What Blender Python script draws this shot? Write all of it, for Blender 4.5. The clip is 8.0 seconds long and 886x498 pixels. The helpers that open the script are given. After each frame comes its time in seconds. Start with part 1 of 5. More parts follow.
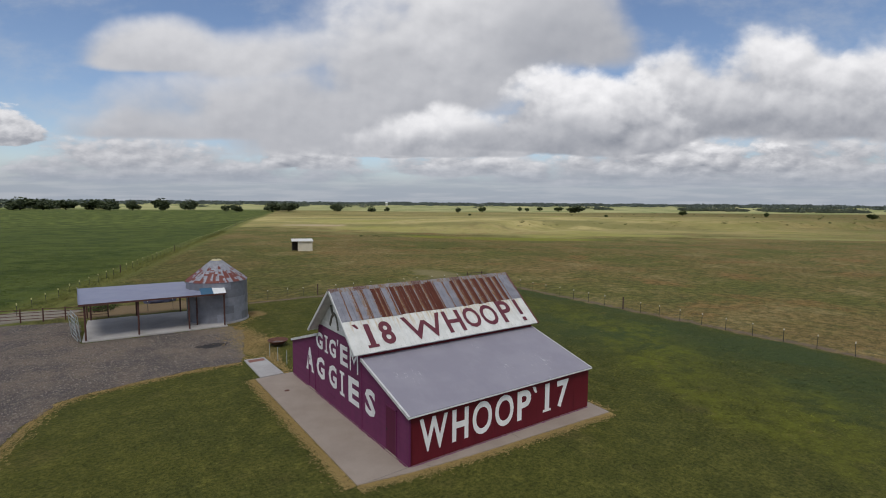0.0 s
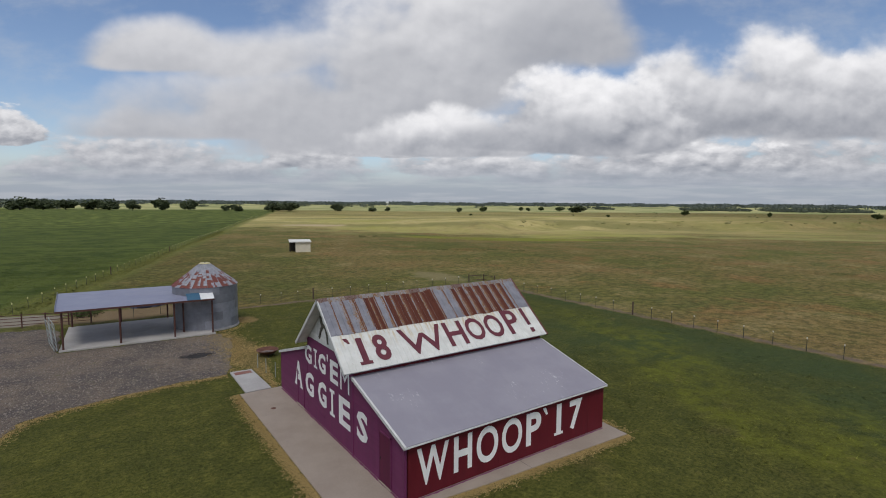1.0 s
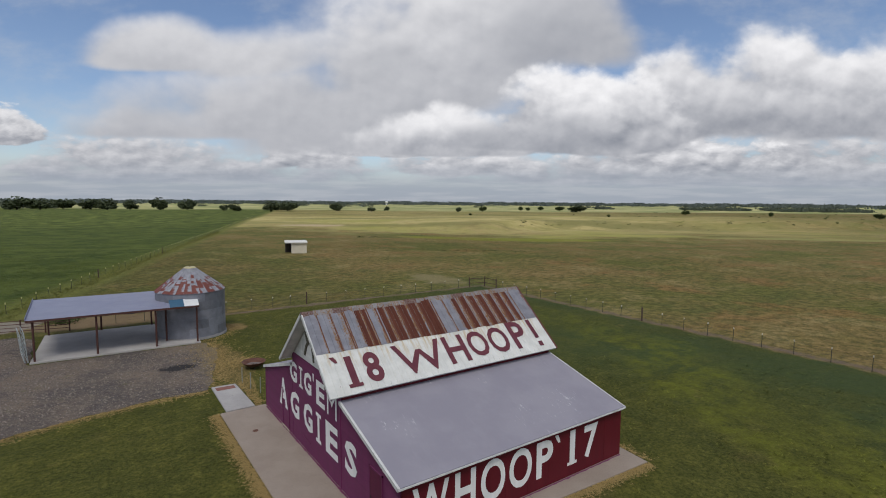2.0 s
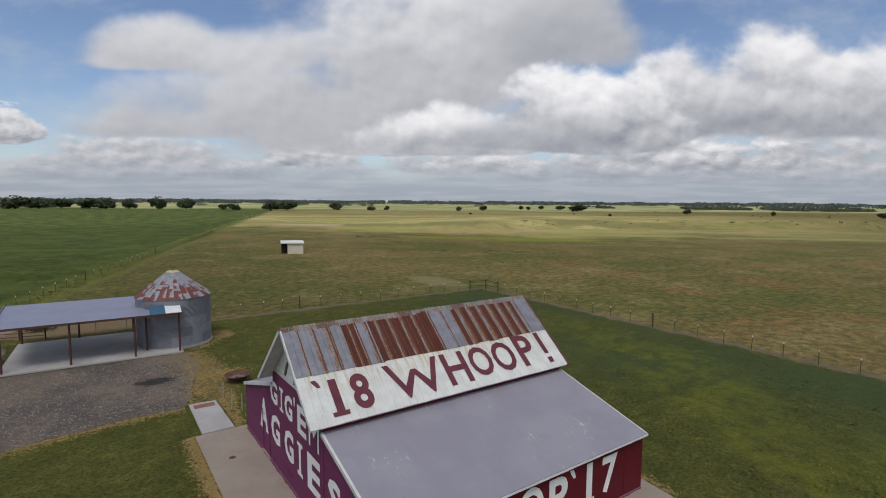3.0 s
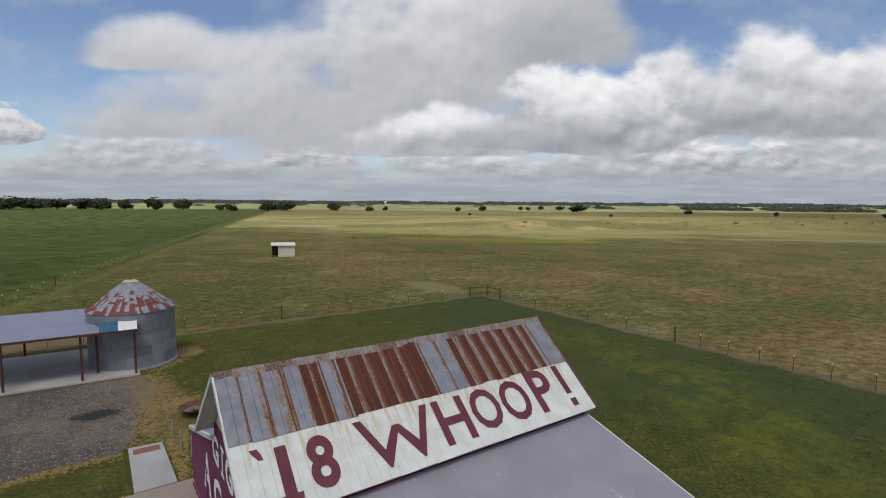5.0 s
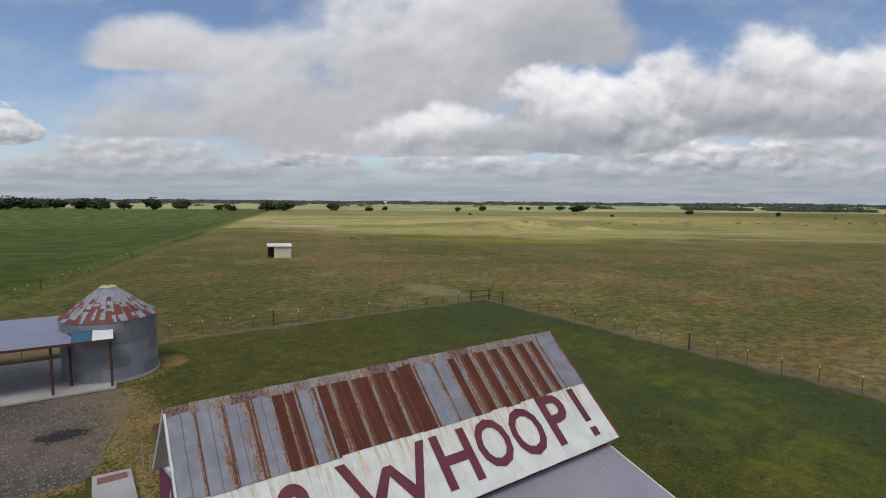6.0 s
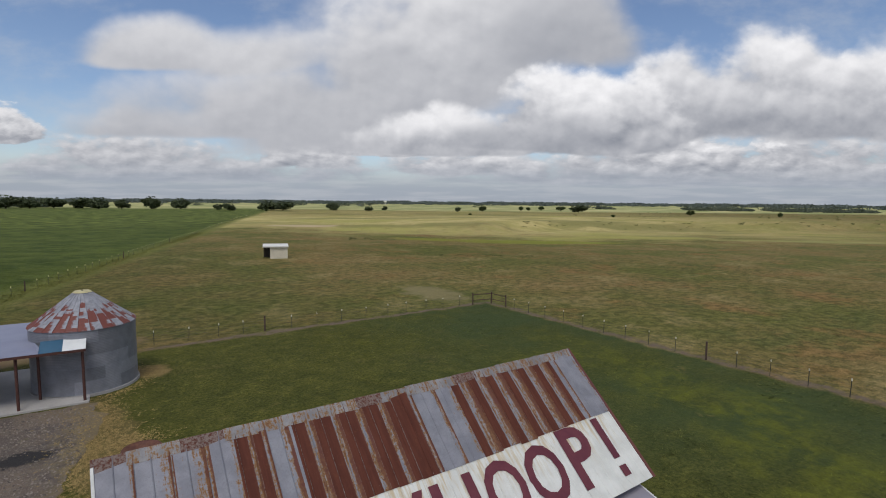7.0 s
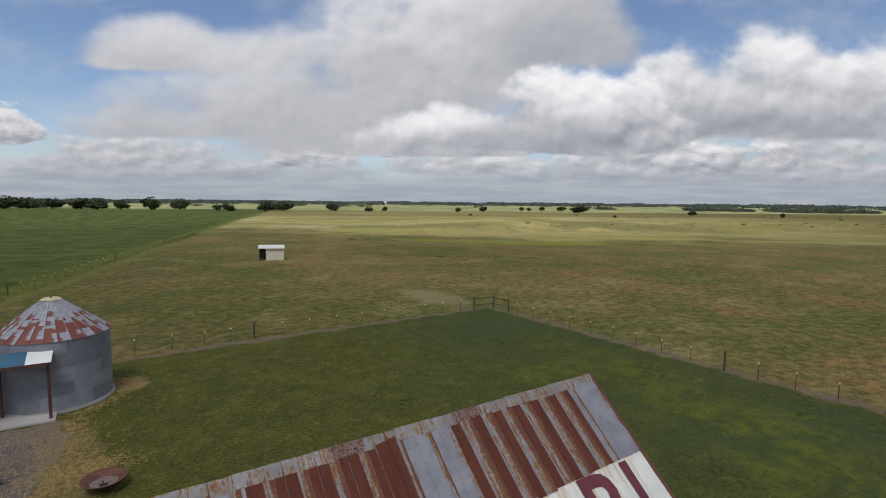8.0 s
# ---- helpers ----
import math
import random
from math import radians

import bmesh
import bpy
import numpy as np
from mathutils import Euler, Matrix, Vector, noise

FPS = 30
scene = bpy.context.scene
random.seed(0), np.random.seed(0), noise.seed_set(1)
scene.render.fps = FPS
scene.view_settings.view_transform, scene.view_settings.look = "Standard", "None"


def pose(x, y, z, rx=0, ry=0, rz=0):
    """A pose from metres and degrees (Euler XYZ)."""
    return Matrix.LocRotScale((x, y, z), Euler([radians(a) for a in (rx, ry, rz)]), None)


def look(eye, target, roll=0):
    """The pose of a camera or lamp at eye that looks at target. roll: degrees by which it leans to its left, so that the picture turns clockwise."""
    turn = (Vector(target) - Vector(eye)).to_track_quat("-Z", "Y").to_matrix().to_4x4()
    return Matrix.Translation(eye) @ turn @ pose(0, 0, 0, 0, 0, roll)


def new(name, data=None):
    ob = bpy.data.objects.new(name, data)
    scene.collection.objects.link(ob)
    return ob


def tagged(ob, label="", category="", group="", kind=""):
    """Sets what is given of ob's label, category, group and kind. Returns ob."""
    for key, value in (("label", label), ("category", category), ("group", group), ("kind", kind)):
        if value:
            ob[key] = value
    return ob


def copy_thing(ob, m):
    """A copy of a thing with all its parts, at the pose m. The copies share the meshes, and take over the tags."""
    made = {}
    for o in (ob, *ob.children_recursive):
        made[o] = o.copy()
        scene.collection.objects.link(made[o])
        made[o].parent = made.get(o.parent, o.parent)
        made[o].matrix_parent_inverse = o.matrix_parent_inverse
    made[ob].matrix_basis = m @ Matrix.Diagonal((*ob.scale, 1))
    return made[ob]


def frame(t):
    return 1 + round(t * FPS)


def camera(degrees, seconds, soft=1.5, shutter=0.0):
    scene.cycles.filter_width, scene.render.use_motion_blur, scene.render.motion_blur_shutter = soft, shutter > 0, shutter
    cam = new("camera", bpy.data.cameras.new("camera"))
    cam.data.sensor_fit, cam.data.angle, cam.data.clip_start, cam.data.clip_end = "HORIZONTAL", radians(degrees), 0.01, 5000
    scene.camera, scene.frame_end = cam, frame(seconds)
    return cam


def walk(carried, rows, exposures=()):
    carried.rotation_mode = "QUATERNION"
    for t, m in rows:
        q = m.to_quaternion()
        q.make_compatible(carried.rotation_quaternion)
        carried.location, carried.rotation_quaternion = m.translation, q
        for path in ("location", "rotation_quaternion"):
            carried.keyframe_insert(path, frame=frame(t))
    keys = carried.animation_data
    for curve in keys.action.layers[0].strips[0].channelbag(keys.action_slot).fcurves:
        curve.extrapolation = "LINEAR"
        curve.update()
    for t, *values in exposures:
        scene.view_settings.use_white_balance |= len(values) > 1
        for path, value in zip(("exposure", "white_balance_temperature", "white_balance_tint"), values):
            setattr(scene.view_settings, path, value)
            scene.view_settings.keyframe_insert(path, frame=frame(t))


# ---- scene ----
cam = camera(82.2, 8.0, soft=1.0)
PATH = [
    (0, (-11.331, -18.63, 11.802), (-10.185, -17.001, 11.621), 0.4),
    (0.5, (-10.563, -17.553, 11.829), (-9.421, -15.921, 11.647), 0.4),
    (1, (-9.768, -16.435, 11.853), (-8.625, -14.804, 11.671), 0.4),
    (1.5, (-8.999, -15.31, 11.892), (-7.854, -13.68, 11.71), 0.4),
    (3, (-6.537, -11.931, 11.99), (-5.393, -10.302, 11.803), 0.4),
    (3.5, (-5.726, -10.815, 11.926), (-4.581, -9.187, 11.742), 0.4),
    (4, (-4.922, -9.762, 11.927), (-3.775, -8.135, 11.742), 0.4),
    (4.5, (-4.085, -8.701, 11.921), (-2.938, -7.073, 11.736), 0.4),
    (6, (-1.863, -5.571, 11.898), (-0.716, -3.944, 11.713), 0.4),
    (6.5, (-1.144, -4.493, 11.842), (0.002, -2.865, 11.658), 0.5),
    (7, (-0.455, -3.416, 11.829), (0.693, -1.789, 11.644), 0.5),
    (7.5, (0.26, -2.414, 11.78), (1.408, -0.787, 11.599), 0.4),
    (8, (1.058, -1.347, 11.778), (2.205, 0.281, 11.595), 0.5),
]
walk(cam, [(t, look(eye, target, roll)) for t, eye, target, roll in PATH])

# ---- world: broken cloud over a pale blue sky, soft high sun ----
SUN_EL, SUN_AZ = radians(58), radians(215)      # azimuth clockwise from +Y
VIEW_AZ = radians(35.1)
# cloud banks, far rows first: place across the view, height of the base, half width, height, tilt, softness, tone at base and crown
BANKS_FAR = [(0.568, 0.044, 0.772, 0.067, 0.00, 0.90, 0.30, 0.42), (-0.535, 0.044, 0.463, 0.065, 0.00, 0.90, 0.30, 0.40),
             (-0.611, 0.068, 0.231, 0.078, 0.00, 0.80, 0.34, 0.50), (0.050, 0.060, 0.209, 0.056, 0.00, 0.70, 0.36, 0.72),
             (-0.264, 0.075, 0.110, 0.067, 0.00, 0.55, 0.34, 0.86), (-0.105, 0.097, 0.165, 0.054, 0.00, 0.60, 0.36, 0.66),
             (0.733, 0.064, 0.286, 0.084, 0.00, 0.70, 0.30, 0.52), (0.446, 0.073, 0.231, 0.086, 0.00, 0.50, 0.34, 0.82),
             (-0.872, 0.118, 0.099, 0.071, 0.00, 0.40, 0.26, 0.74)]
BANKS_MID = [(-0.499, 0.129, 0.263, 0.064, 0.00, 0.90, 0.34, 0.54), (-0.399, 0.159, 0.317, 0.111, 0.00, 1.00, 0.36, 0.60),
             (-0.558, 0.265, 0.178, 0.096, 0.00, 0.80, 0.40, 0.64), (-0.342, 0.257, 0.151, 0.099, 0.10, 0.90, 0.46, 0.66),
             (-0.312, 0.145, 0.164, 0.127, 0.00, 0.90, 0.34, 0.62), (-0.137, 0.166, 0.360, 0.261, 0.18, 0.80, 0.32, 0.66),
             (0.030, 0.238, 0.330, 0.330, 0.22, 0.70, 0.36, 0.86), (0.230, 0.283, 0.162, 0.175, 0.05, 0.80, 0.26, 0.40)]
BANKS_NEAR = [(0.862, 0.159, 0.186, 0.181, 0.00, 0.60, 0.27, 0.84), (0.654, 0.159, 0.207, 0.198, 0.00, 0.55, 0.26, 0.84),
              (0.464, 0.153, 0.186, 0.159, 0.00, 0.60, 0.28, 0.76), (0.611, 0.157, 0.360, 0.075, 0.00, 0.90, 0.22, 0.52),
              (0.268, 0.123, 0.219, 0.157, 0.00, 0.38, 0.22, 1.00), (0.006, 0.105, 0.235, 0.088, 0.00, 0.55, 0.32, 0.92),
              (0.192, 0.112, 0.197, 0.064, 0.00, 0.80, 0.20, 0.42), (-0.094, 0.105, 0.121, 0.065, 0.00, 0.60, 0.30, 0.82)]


class Nodes:
    """Small helper to wire node trees."""

    def __init__(self, tree):
        self.t, self.n, self.l = tree, tree.nodes, tree.links

    def add(self, kind, tree=None):
        nd = self.n.new(kind)
        if tree:
            nd.node_tree = tree
        return nd

    def put(self, sock, v):
        if isinstance(v, bpy.types.NodeSocket):
            self.l.new(v, sock)
        elif isinstance(v, (int, float)) and sock.type in {"RGBA"}:
            sock.default_value = (v, v, v, 1)
        elif isinstance(v, tuple) and sock.type == "RGBA" and len(v) == 3:
            sock.default_value = (*v, 1)
        else:
            sock.default_value = v

    def math(self, op, a, b=0.0, c=0.0, clamp=False):
        nd = self.add("ShaderNodeMath")
        nd.operation, nd.use_clamp = op, clamp
        for s, v in zip(nd.inputs, (a, b, c)):
            self.put(s, v)
        return nd.outputs[0]

    def vec(self, op, a, b=(0, 0, 0)):
        nd = self.add("ShaderNodeVectorMath")
        nd.operation = op
        self.put(nd.inputs[0], a)
        if op == "SCALE":
            self.put(nd.inputs["Scale"], b)
        else:
            self.put(nd.inputs[1], b)
        return nd.outputs["Value" if op in {"LENGTH", "DOT_PRODUCT"} else "Vector"]

    def xyz(self, v):
        nd = self.add("ShaderNodeSeparateXYZ")
        self.put(nd.inputs[0], v)
        return nd.outputs

    def join(self, x, y, z):
        nd = self.add("ShaderNodeCombineXYZ")
        for s, v in zip(nd.inputs, (x, y, z)):
            self.put(s, v)
        return nd.outputs[0]

    def noise(self, vec, scale, detail=4.0, rough=0.55, distort=0.0):
        nd = self.add("ShaderNodeTexNoise")
        self.put(nd.inputs["Vector"], vec)
        for k, v in (("Scale", scale), ("Detail", detail), ("Roughness", rough), ("Distortion", distort)):
            self.put(nd.inputs[k], v)
        return nd.outputs["Fac"]

    def puffs(self, vec, scale, cells):
        """Soft noise with rounded billows on it."""
        nd = self.add("ShaderNodeTexVoronoi")
        nd.feature = "SMOOTH_F1"
        soft = self.noise(vec, scale, 6.0, 0.5)
        self.put(nd.inputs["Vector"], self.vec("ADD", vec, self.vec("SCALE", self.join(soft, soft, soft), 0.25)))
        for key, v in (("Scale", cells), ("Detail", 3.0), ("Roughness", 0.5), ("Lacunarity", 2.2), ("Smoothness", 0.8)):
            self.put(nd.inputs[key], v)
        return self.math("ADD", self.math("MULTIPLY", soft, 0.72), self.math("MULTIPLY", self.math("SUBTRACT", 0.85, nd.outputs["Distance"]), 0.32))

    def step(self, v, lo, hi, a=0.0, b=1.0):
        nd = self.add("ShaderNodeMapRange")
        nd.interpolation_type = "SMOOTHSTEP"
        for s, x in zip(nd.inputs, (v, lo, hi, a, b)):
            self.put(s, x)
        return nd.outputs[0]

    def mix(self, f, a, b, blend="MIX"):
        nd = self.add("ShaderNodeMix")
        nd.data_type, nd.blend_type, nd.clamp_factor = "RGBA", blend, True
        self.put(nd.inputs[0], f)
        self.put(nd.inputs[6], a)
        self.put(nd.inputs[7], b)
        return nd.outputs[2]

    def bump(self, h, strength, dist):
        nd = self.add("ShaderNodeBump")
        self.put(nd.inputs["Height"], h)
        nd.inputs["Strength"].default_value, nd.inputs["Distance"].default_value = strength, dist
        return nd.outputs[0]


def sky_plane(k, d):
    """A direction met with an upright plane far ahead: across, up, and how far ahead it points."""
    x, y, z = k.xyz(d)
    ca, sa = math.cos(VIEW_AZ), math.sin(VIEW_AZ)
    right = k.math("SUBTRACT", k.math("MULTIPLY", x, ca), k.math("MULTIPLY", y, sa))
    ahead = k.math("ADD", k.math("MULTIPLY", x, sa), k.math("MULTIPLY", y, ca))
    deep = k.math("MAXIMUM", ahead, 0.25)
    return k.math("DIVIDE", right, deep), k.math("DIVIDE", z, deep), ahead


def billow(k, p, scale, cells, detail, rough):
    """Heaped cloud texture: fine noise under rounded heads, about 0 to 1."""
    nd = k.add("ShaderNodeTexVoronoi")
    nd.feature, nd.normalize = "SMOOTH_F1", True
    soft = k.noise(p, scale, detail, rough)
    k.put(nd.inputs["Vector"], k.vec("ADD", p, k.vec("SCALE", k.join(soft, k.noise(k.vec("ADD", p, (4, 9, 2)), scale, 4.0, 0.5), 0.0), 0.10)))
    for key, v in (("Scale", cells), ("Detail", detail * 0.3), ("Roughness", rough), ("Lacunarity", 2.3), ("Smoothness", 0.6)):
        k.put(nd.inputs[key], v)
    return k.math("ADD", k.math("MULTIPLY", soft, 0.75), k.math("MULTIPLY", k.math("SUBTRACT", 0.8, nd.outputs["Distance"]), 0.38))


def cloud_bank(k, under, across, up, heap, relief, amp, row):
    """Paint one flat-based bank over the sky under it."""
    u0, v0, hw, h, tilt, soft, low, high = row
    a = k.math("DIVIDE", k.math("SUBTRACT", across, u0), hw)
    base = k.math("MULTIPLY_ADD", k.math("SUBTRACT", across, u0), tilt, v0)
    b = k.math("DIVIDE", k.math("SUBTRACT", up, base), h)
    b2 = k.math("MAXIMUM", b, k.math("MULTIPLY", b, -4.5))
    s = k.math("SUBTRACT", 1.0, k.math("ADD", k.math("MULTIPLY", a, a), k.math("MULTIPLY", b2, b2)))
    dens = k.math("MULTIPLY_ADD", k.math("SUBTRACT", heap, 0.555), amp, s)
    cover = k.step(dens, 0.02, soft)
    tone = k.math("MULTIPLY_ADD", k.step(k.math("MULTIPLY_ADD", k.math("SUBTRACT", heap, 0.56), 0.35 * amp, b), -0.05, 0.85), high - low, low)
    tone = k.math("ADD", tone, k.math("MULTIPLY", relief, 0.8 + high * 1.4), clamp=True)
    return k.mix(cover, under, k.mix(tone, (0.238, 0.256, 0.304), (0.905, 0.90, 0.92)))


def build_world():
    w = bpy.data.worlds.new("cloudy_sky")
    scene.world = w
    w.use_nodes = True
    w.node_tree.nodes.clear()
    w.cycles.sampling_method, w.cycles.sample_map_resolution = "MANUAL", 512
    k = Nodes(w.node_tree)
    d = k.add("ShaderNodeTexCoord").outputs["Generated"]
    sky = k.add("ShaderNodeTexSky")
    sky.sky_type, sky.sun_disc, sky.sun_elevation, sky.sun_rotation = "NISHITA", False, SUN_EL, SUN_AZ
    sky.air_density, sky.dust_density, sky.ozone_density = 1.0, 0.6, 2.0
    col = k.vec("MULTIPLY", sky.outputs[0], (0.104, 0.103, 0.110))
    across, up, ahead = sky_plane(k, d)
    # scattered cloud over the rest of the dome
    dome = k.puffs(k.vec("MULTIPLY", d, (1, 1, 1.6)), 4.6, 6.0)
    there = k.math("MAXIMUM", k.step(ahead, 0.55, 0.35), k.step(up, 0.50, 0.75))
    grey = k.mix(k.step(dome, 0.30, 0.62), (0.62, 0.63, 0.66), (0.36, 0.38, 0.43))
    col = k.mix(k.math("MULTIPLY", k.step(dome, 0.27, 0.40), there), col, grey)
    veil = k.step(k.noise(k.join(across, k.math("MULTIPLY", up, 2.0), 3.0), 5.0, 6.0, 0.6), 0.40, 0.75, 0.0, 0.45)
    col = k.mix(veil, col, (0.52, 0.55, 0.60))
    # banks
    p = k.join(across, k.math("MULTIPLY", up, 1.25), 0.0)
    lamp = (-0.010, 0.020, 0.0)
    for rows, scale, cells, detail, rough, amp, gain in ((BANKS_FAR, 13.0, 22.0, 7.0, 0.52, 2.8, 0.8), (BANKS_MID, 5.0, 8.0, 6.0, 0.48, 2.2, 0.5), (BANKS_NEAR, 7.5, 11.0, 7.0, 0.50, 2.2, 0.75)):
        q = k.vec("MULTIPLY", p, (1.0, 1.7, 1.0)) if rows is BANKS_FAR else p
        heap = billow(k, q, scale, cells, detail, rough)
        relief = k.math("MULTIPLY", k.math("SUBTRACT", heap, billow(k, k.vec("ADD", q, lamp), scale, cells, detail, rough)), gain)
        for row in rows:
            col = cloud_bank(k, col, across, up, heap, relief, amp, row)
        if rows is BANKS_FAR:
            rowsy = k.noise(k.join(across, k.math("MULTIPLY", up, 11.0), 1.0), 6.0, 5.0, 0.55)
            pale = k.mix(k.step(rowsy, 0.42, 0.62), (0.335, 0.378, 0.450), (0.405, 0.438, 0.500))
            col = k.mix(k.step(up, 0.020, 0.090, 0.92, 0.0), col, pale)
    bg = k.add("ShaderNodeBackground")
    k.put(bg.inputs[0], col)
    bg.inputs[1].default_value = 1.0
    out = k.add("ShaderNodeOutputWorld")
    k.l.new(bg.outputs[0], out.inputs[0])


build_world()
sun = new("sun", bpy.data.lights.new("sun", "SUN"))
sun.data.energy, sun.data.angle, sun.data.color = 1.7, radians(22), (1.0, 0.96, 0.9)
sun.matrix_world = look((math.sin(SUN_AZ) * math.cos(SUN_EL) * 50, math.cos(SUN_AZ) * math.cos(SUN_EL) * 50, math.sin(SUN_EL) * 50), (0, 0, 0))

# ---- materials ----


def material(name):
    m = bpy.data.materials.new(name)
    m.use_nodes = True
    k = Nodes(m.node_tree)
    b = k.n["Principled BSDF"]
    return m, k, b


def coords(k, which="Object"):
    return k.add("ShaderNodeTexCoord").outputs[which]


def plain(name, a, b, scale=6.0, rough=0.7, metal=0.0, bump=0.0, fine=60.0, spec=0.5, rand=0.0):
    """A surface of two near tones, mottled in two sizes."""
    m, k, bs = material(name)
    p = k.add("ShaderNodeNewGeometry").outputs["Position"]
    f = k.math("ADD", k.math("MULTIPLY", k.noise(p, scale, 5, 0.6), 0.65), k.math("MULTIPLY", k.noise(p, fine, 3, 0.6), 0.35))
    c = k.mix(k.step(f, 0.33, 0.67), a, b)
    if rand:
        r = k.add("ShaderNodeObjectInfo").outputs["Random"]
        c = k.mix(1.0, c, k.join(*[k.math("MULTIPLY_ADD", r, 2 * rand, 1 - rand)] * 3), "MULTIPLY")
    k.put(bs.inputs["Base Color"], c)
    k.put(bs.inputs["Roughness"], rough)
    bs.inputs["Metallic"].default_value = metal
    bs.inputs["Specular IOR Level"].default_value = spec
    if bump:
        k.put(bs.inputs["Normal"], k.bump(f, bump, 0.02))
    return m


def ground_group():
    """Colours of lawn, pasture and crop by their place, shared by the ground and the grass on it."""
    g = bpy.data.node_groups.new("ground_colour", "ShaderNodeTree")
    g.interface.new_socket("Color", in_out="OUTPUT", socket_type="NodeSocketColor")
    k = Nodes(g)
    out = k.add("NodeGroupOutput")
    p = k.add("ShaderNodeNewGeometry").outputs["Position"]
    x, y, z = k.xyz(p)
    flat = k.join(x, y, 0.0)
    n_big = k.noise(flat, 0.012, 4, 0.55)
    n_mid = k.noise(flat, 0.07, 5, 0.6)
    n_small = k.noise(flat, 0.45, 5, 0.65)
    n_fine = k.noise(flat, 2.6, 4, 0.7)
    across = k.add("ShaderNodeMapping")
    k.put(across.inputs["Vector"], flat)
    across.inputs["Rotation"].default_value = (0, 0, radians(35))
    streak = k.noise(k.vec("MULTIPLY", across.outputs[0], (0.9, 1.0, 1.0)), 0.045, 5, 0.64)
    # lawn
    lawn = k.mix(k.step(n_small, 0.30, 0.70), (0.056, 0.068, 0.016), (0.084, 0.095, 0.021))
    lawn = k.mix(k.step(n_mid, 0.45, 0.70, 0.0, 0.6), lawn, (0.080, 0.090, 0.016))
    lawn = k.mix(k.step(k.noise(flat, 0.16, 3, 0.6), 0.58, 0.76, 0.0, 0.45), lawn, (0.098, 0.090, 0.032))
    n_tuft = k.noise(flat, 1.1, 6, 0.72)
    lawn = k.mix(k.step(n_tuft, 0.40, 0.62, 0.0, 0.55), k.mix(1.0, lawn, (0.72, 0.75, 0.72), "MULTIPLY"), lawn)
    lawn = k.mix(k.step(n_tuft, 0.55, 0.70, 0.0, 0.5), lawn, (0.115, 0.124, 0.024))
    n_leaf = k.noise(flat, 5.5, 5, 0.78)
    lawn = k.mix(k.step(n_leaf, 0.36, 0.60), k.mix(1.0, lawn, (0.55, 0.60, 0.55), "MULTIPLY"), k.mix(1.0, lawn, (1.22, 1.18, 1.1), "MULTIPLY"))
    lawn = k.mix(1.0, lawn, (1.57, 1.38, 1.60), "MULTIPLY")
    lush = k.step(x, 14.0, 30.0)
    lawn = k.mix(k.math("MULTIPLY", lush, k.step(n_mid, 0.58, 0.38, 0.30, 0.80)), lawn, (0.052, 0.078, 0.030))
    slant = k.math("SUBTRACT", k.math("MULTIPLY", k.math("SUBTRACT", x, 25.5), 0.926), k.math("MULTIPLY", k.math("SUBTRACT", y, 3.0), 0.377))
    slant = k.math("ADD", slant, k.math("MULTIPLY", k.math("SUBTRACT", n_mid, 0.5), 22.0))
    gold = k.math("MULTIPLY", k.step(k.math("ABSOLUTE", slant), 4.6, 0.8), k.math("MULTIPLY", k.step(y, 24.0, 12.0), k.step(n_small, 0.34, 0.58)))
    gold = k.math("MAXIMUM", gold, k.math("MULTIPLY", k.math("MULTIPLY", lush, k.step(n_mid, 0.52, 0.64)), k.step(n_small, 0.42, 0.60, 0.0, 0.6)))
    lawn = k.mix(k.math("MULTIPLY", k.math("MULTIPLY", gold, k.step(n_tuft, 0.36, 0.60, 0.35, 1.0)), 0.70), lawn, (0.140, 0.152, 0.020))
    worn = k.math("MULTIPLY", k.step(k.noise(k.vec("ADD", flat, (13, 2, 0)), 0.35, 5, 0.65), 0.62, 0.72), k.step(n_tuft, 0.42, 0.60))
    lawn = k.mix(k.math("MULTIPLY", worn, 0.55), lawn, (0.21, 0.165, 0.055))
    # pasture: olive, greener and browner by turns; far hollow painted sunlit in straw tones
    clump = k.noise(k.vec("MULTIPLY", across.outputs[0], (1.0, 1.0, 1.0)), 0.2, 6, 0.72)
    n_field, n_patch, n_clump = k.noise(flat, 0.034, 5, 0.6), k.noise(k.vec("ADD", flat, (31, 7, 0)), 0.12, 5, 0.62), k.noise(flat, 0.95, 6, 0.72)
    past = k.mix(k.step(n_field, 0.36, 0.64), (0.092, 0.102, 0.030), (0.148, 0.120, 0.050))
    past = k.mix(k.step(n_patch, 0.52, 0.66, 0.0, 0.60), past, (0.195, 0.170, 0.078))
    past = k.mix(k.step(n_patch, 0.46, 0.34, 0.0, 0.65), past, (0.070, 0.088, 0.028))
    past = k.mix(k.math("MULTIPLY", k.step(k.noise(k.vec("ADD", flat, (3, 51, 0)), 0.09, 5, 0.66), 0.54, 0.64, 0.0, 0.55), k.step(x, 10.0, 70.0, 0.4, 1.0)), past, (0.175, 0.108, 0.046))
    past = k.mix(k.step(n_clump, 0.38, 0.62), k.mix(1.0, past, (0.64, 0.70, 0.64), "MULTIPLY"), k.mix(1.0, past, (1.32, 1.26, 1.26), "MULTIPLY"))
    past = k.mix(k.step(n_leaf, 0.36, 0.62), k.mix(1.0, past, (0.74, 0.76, 0.74), "MULTIPLY"), k.mix(1.0, past, (1.22, 1.20, 1.15), "MULTIPLY"))
    past = k.mix(1.0, past, (1.37, 1.26, 1.24), "MULTIPLY")
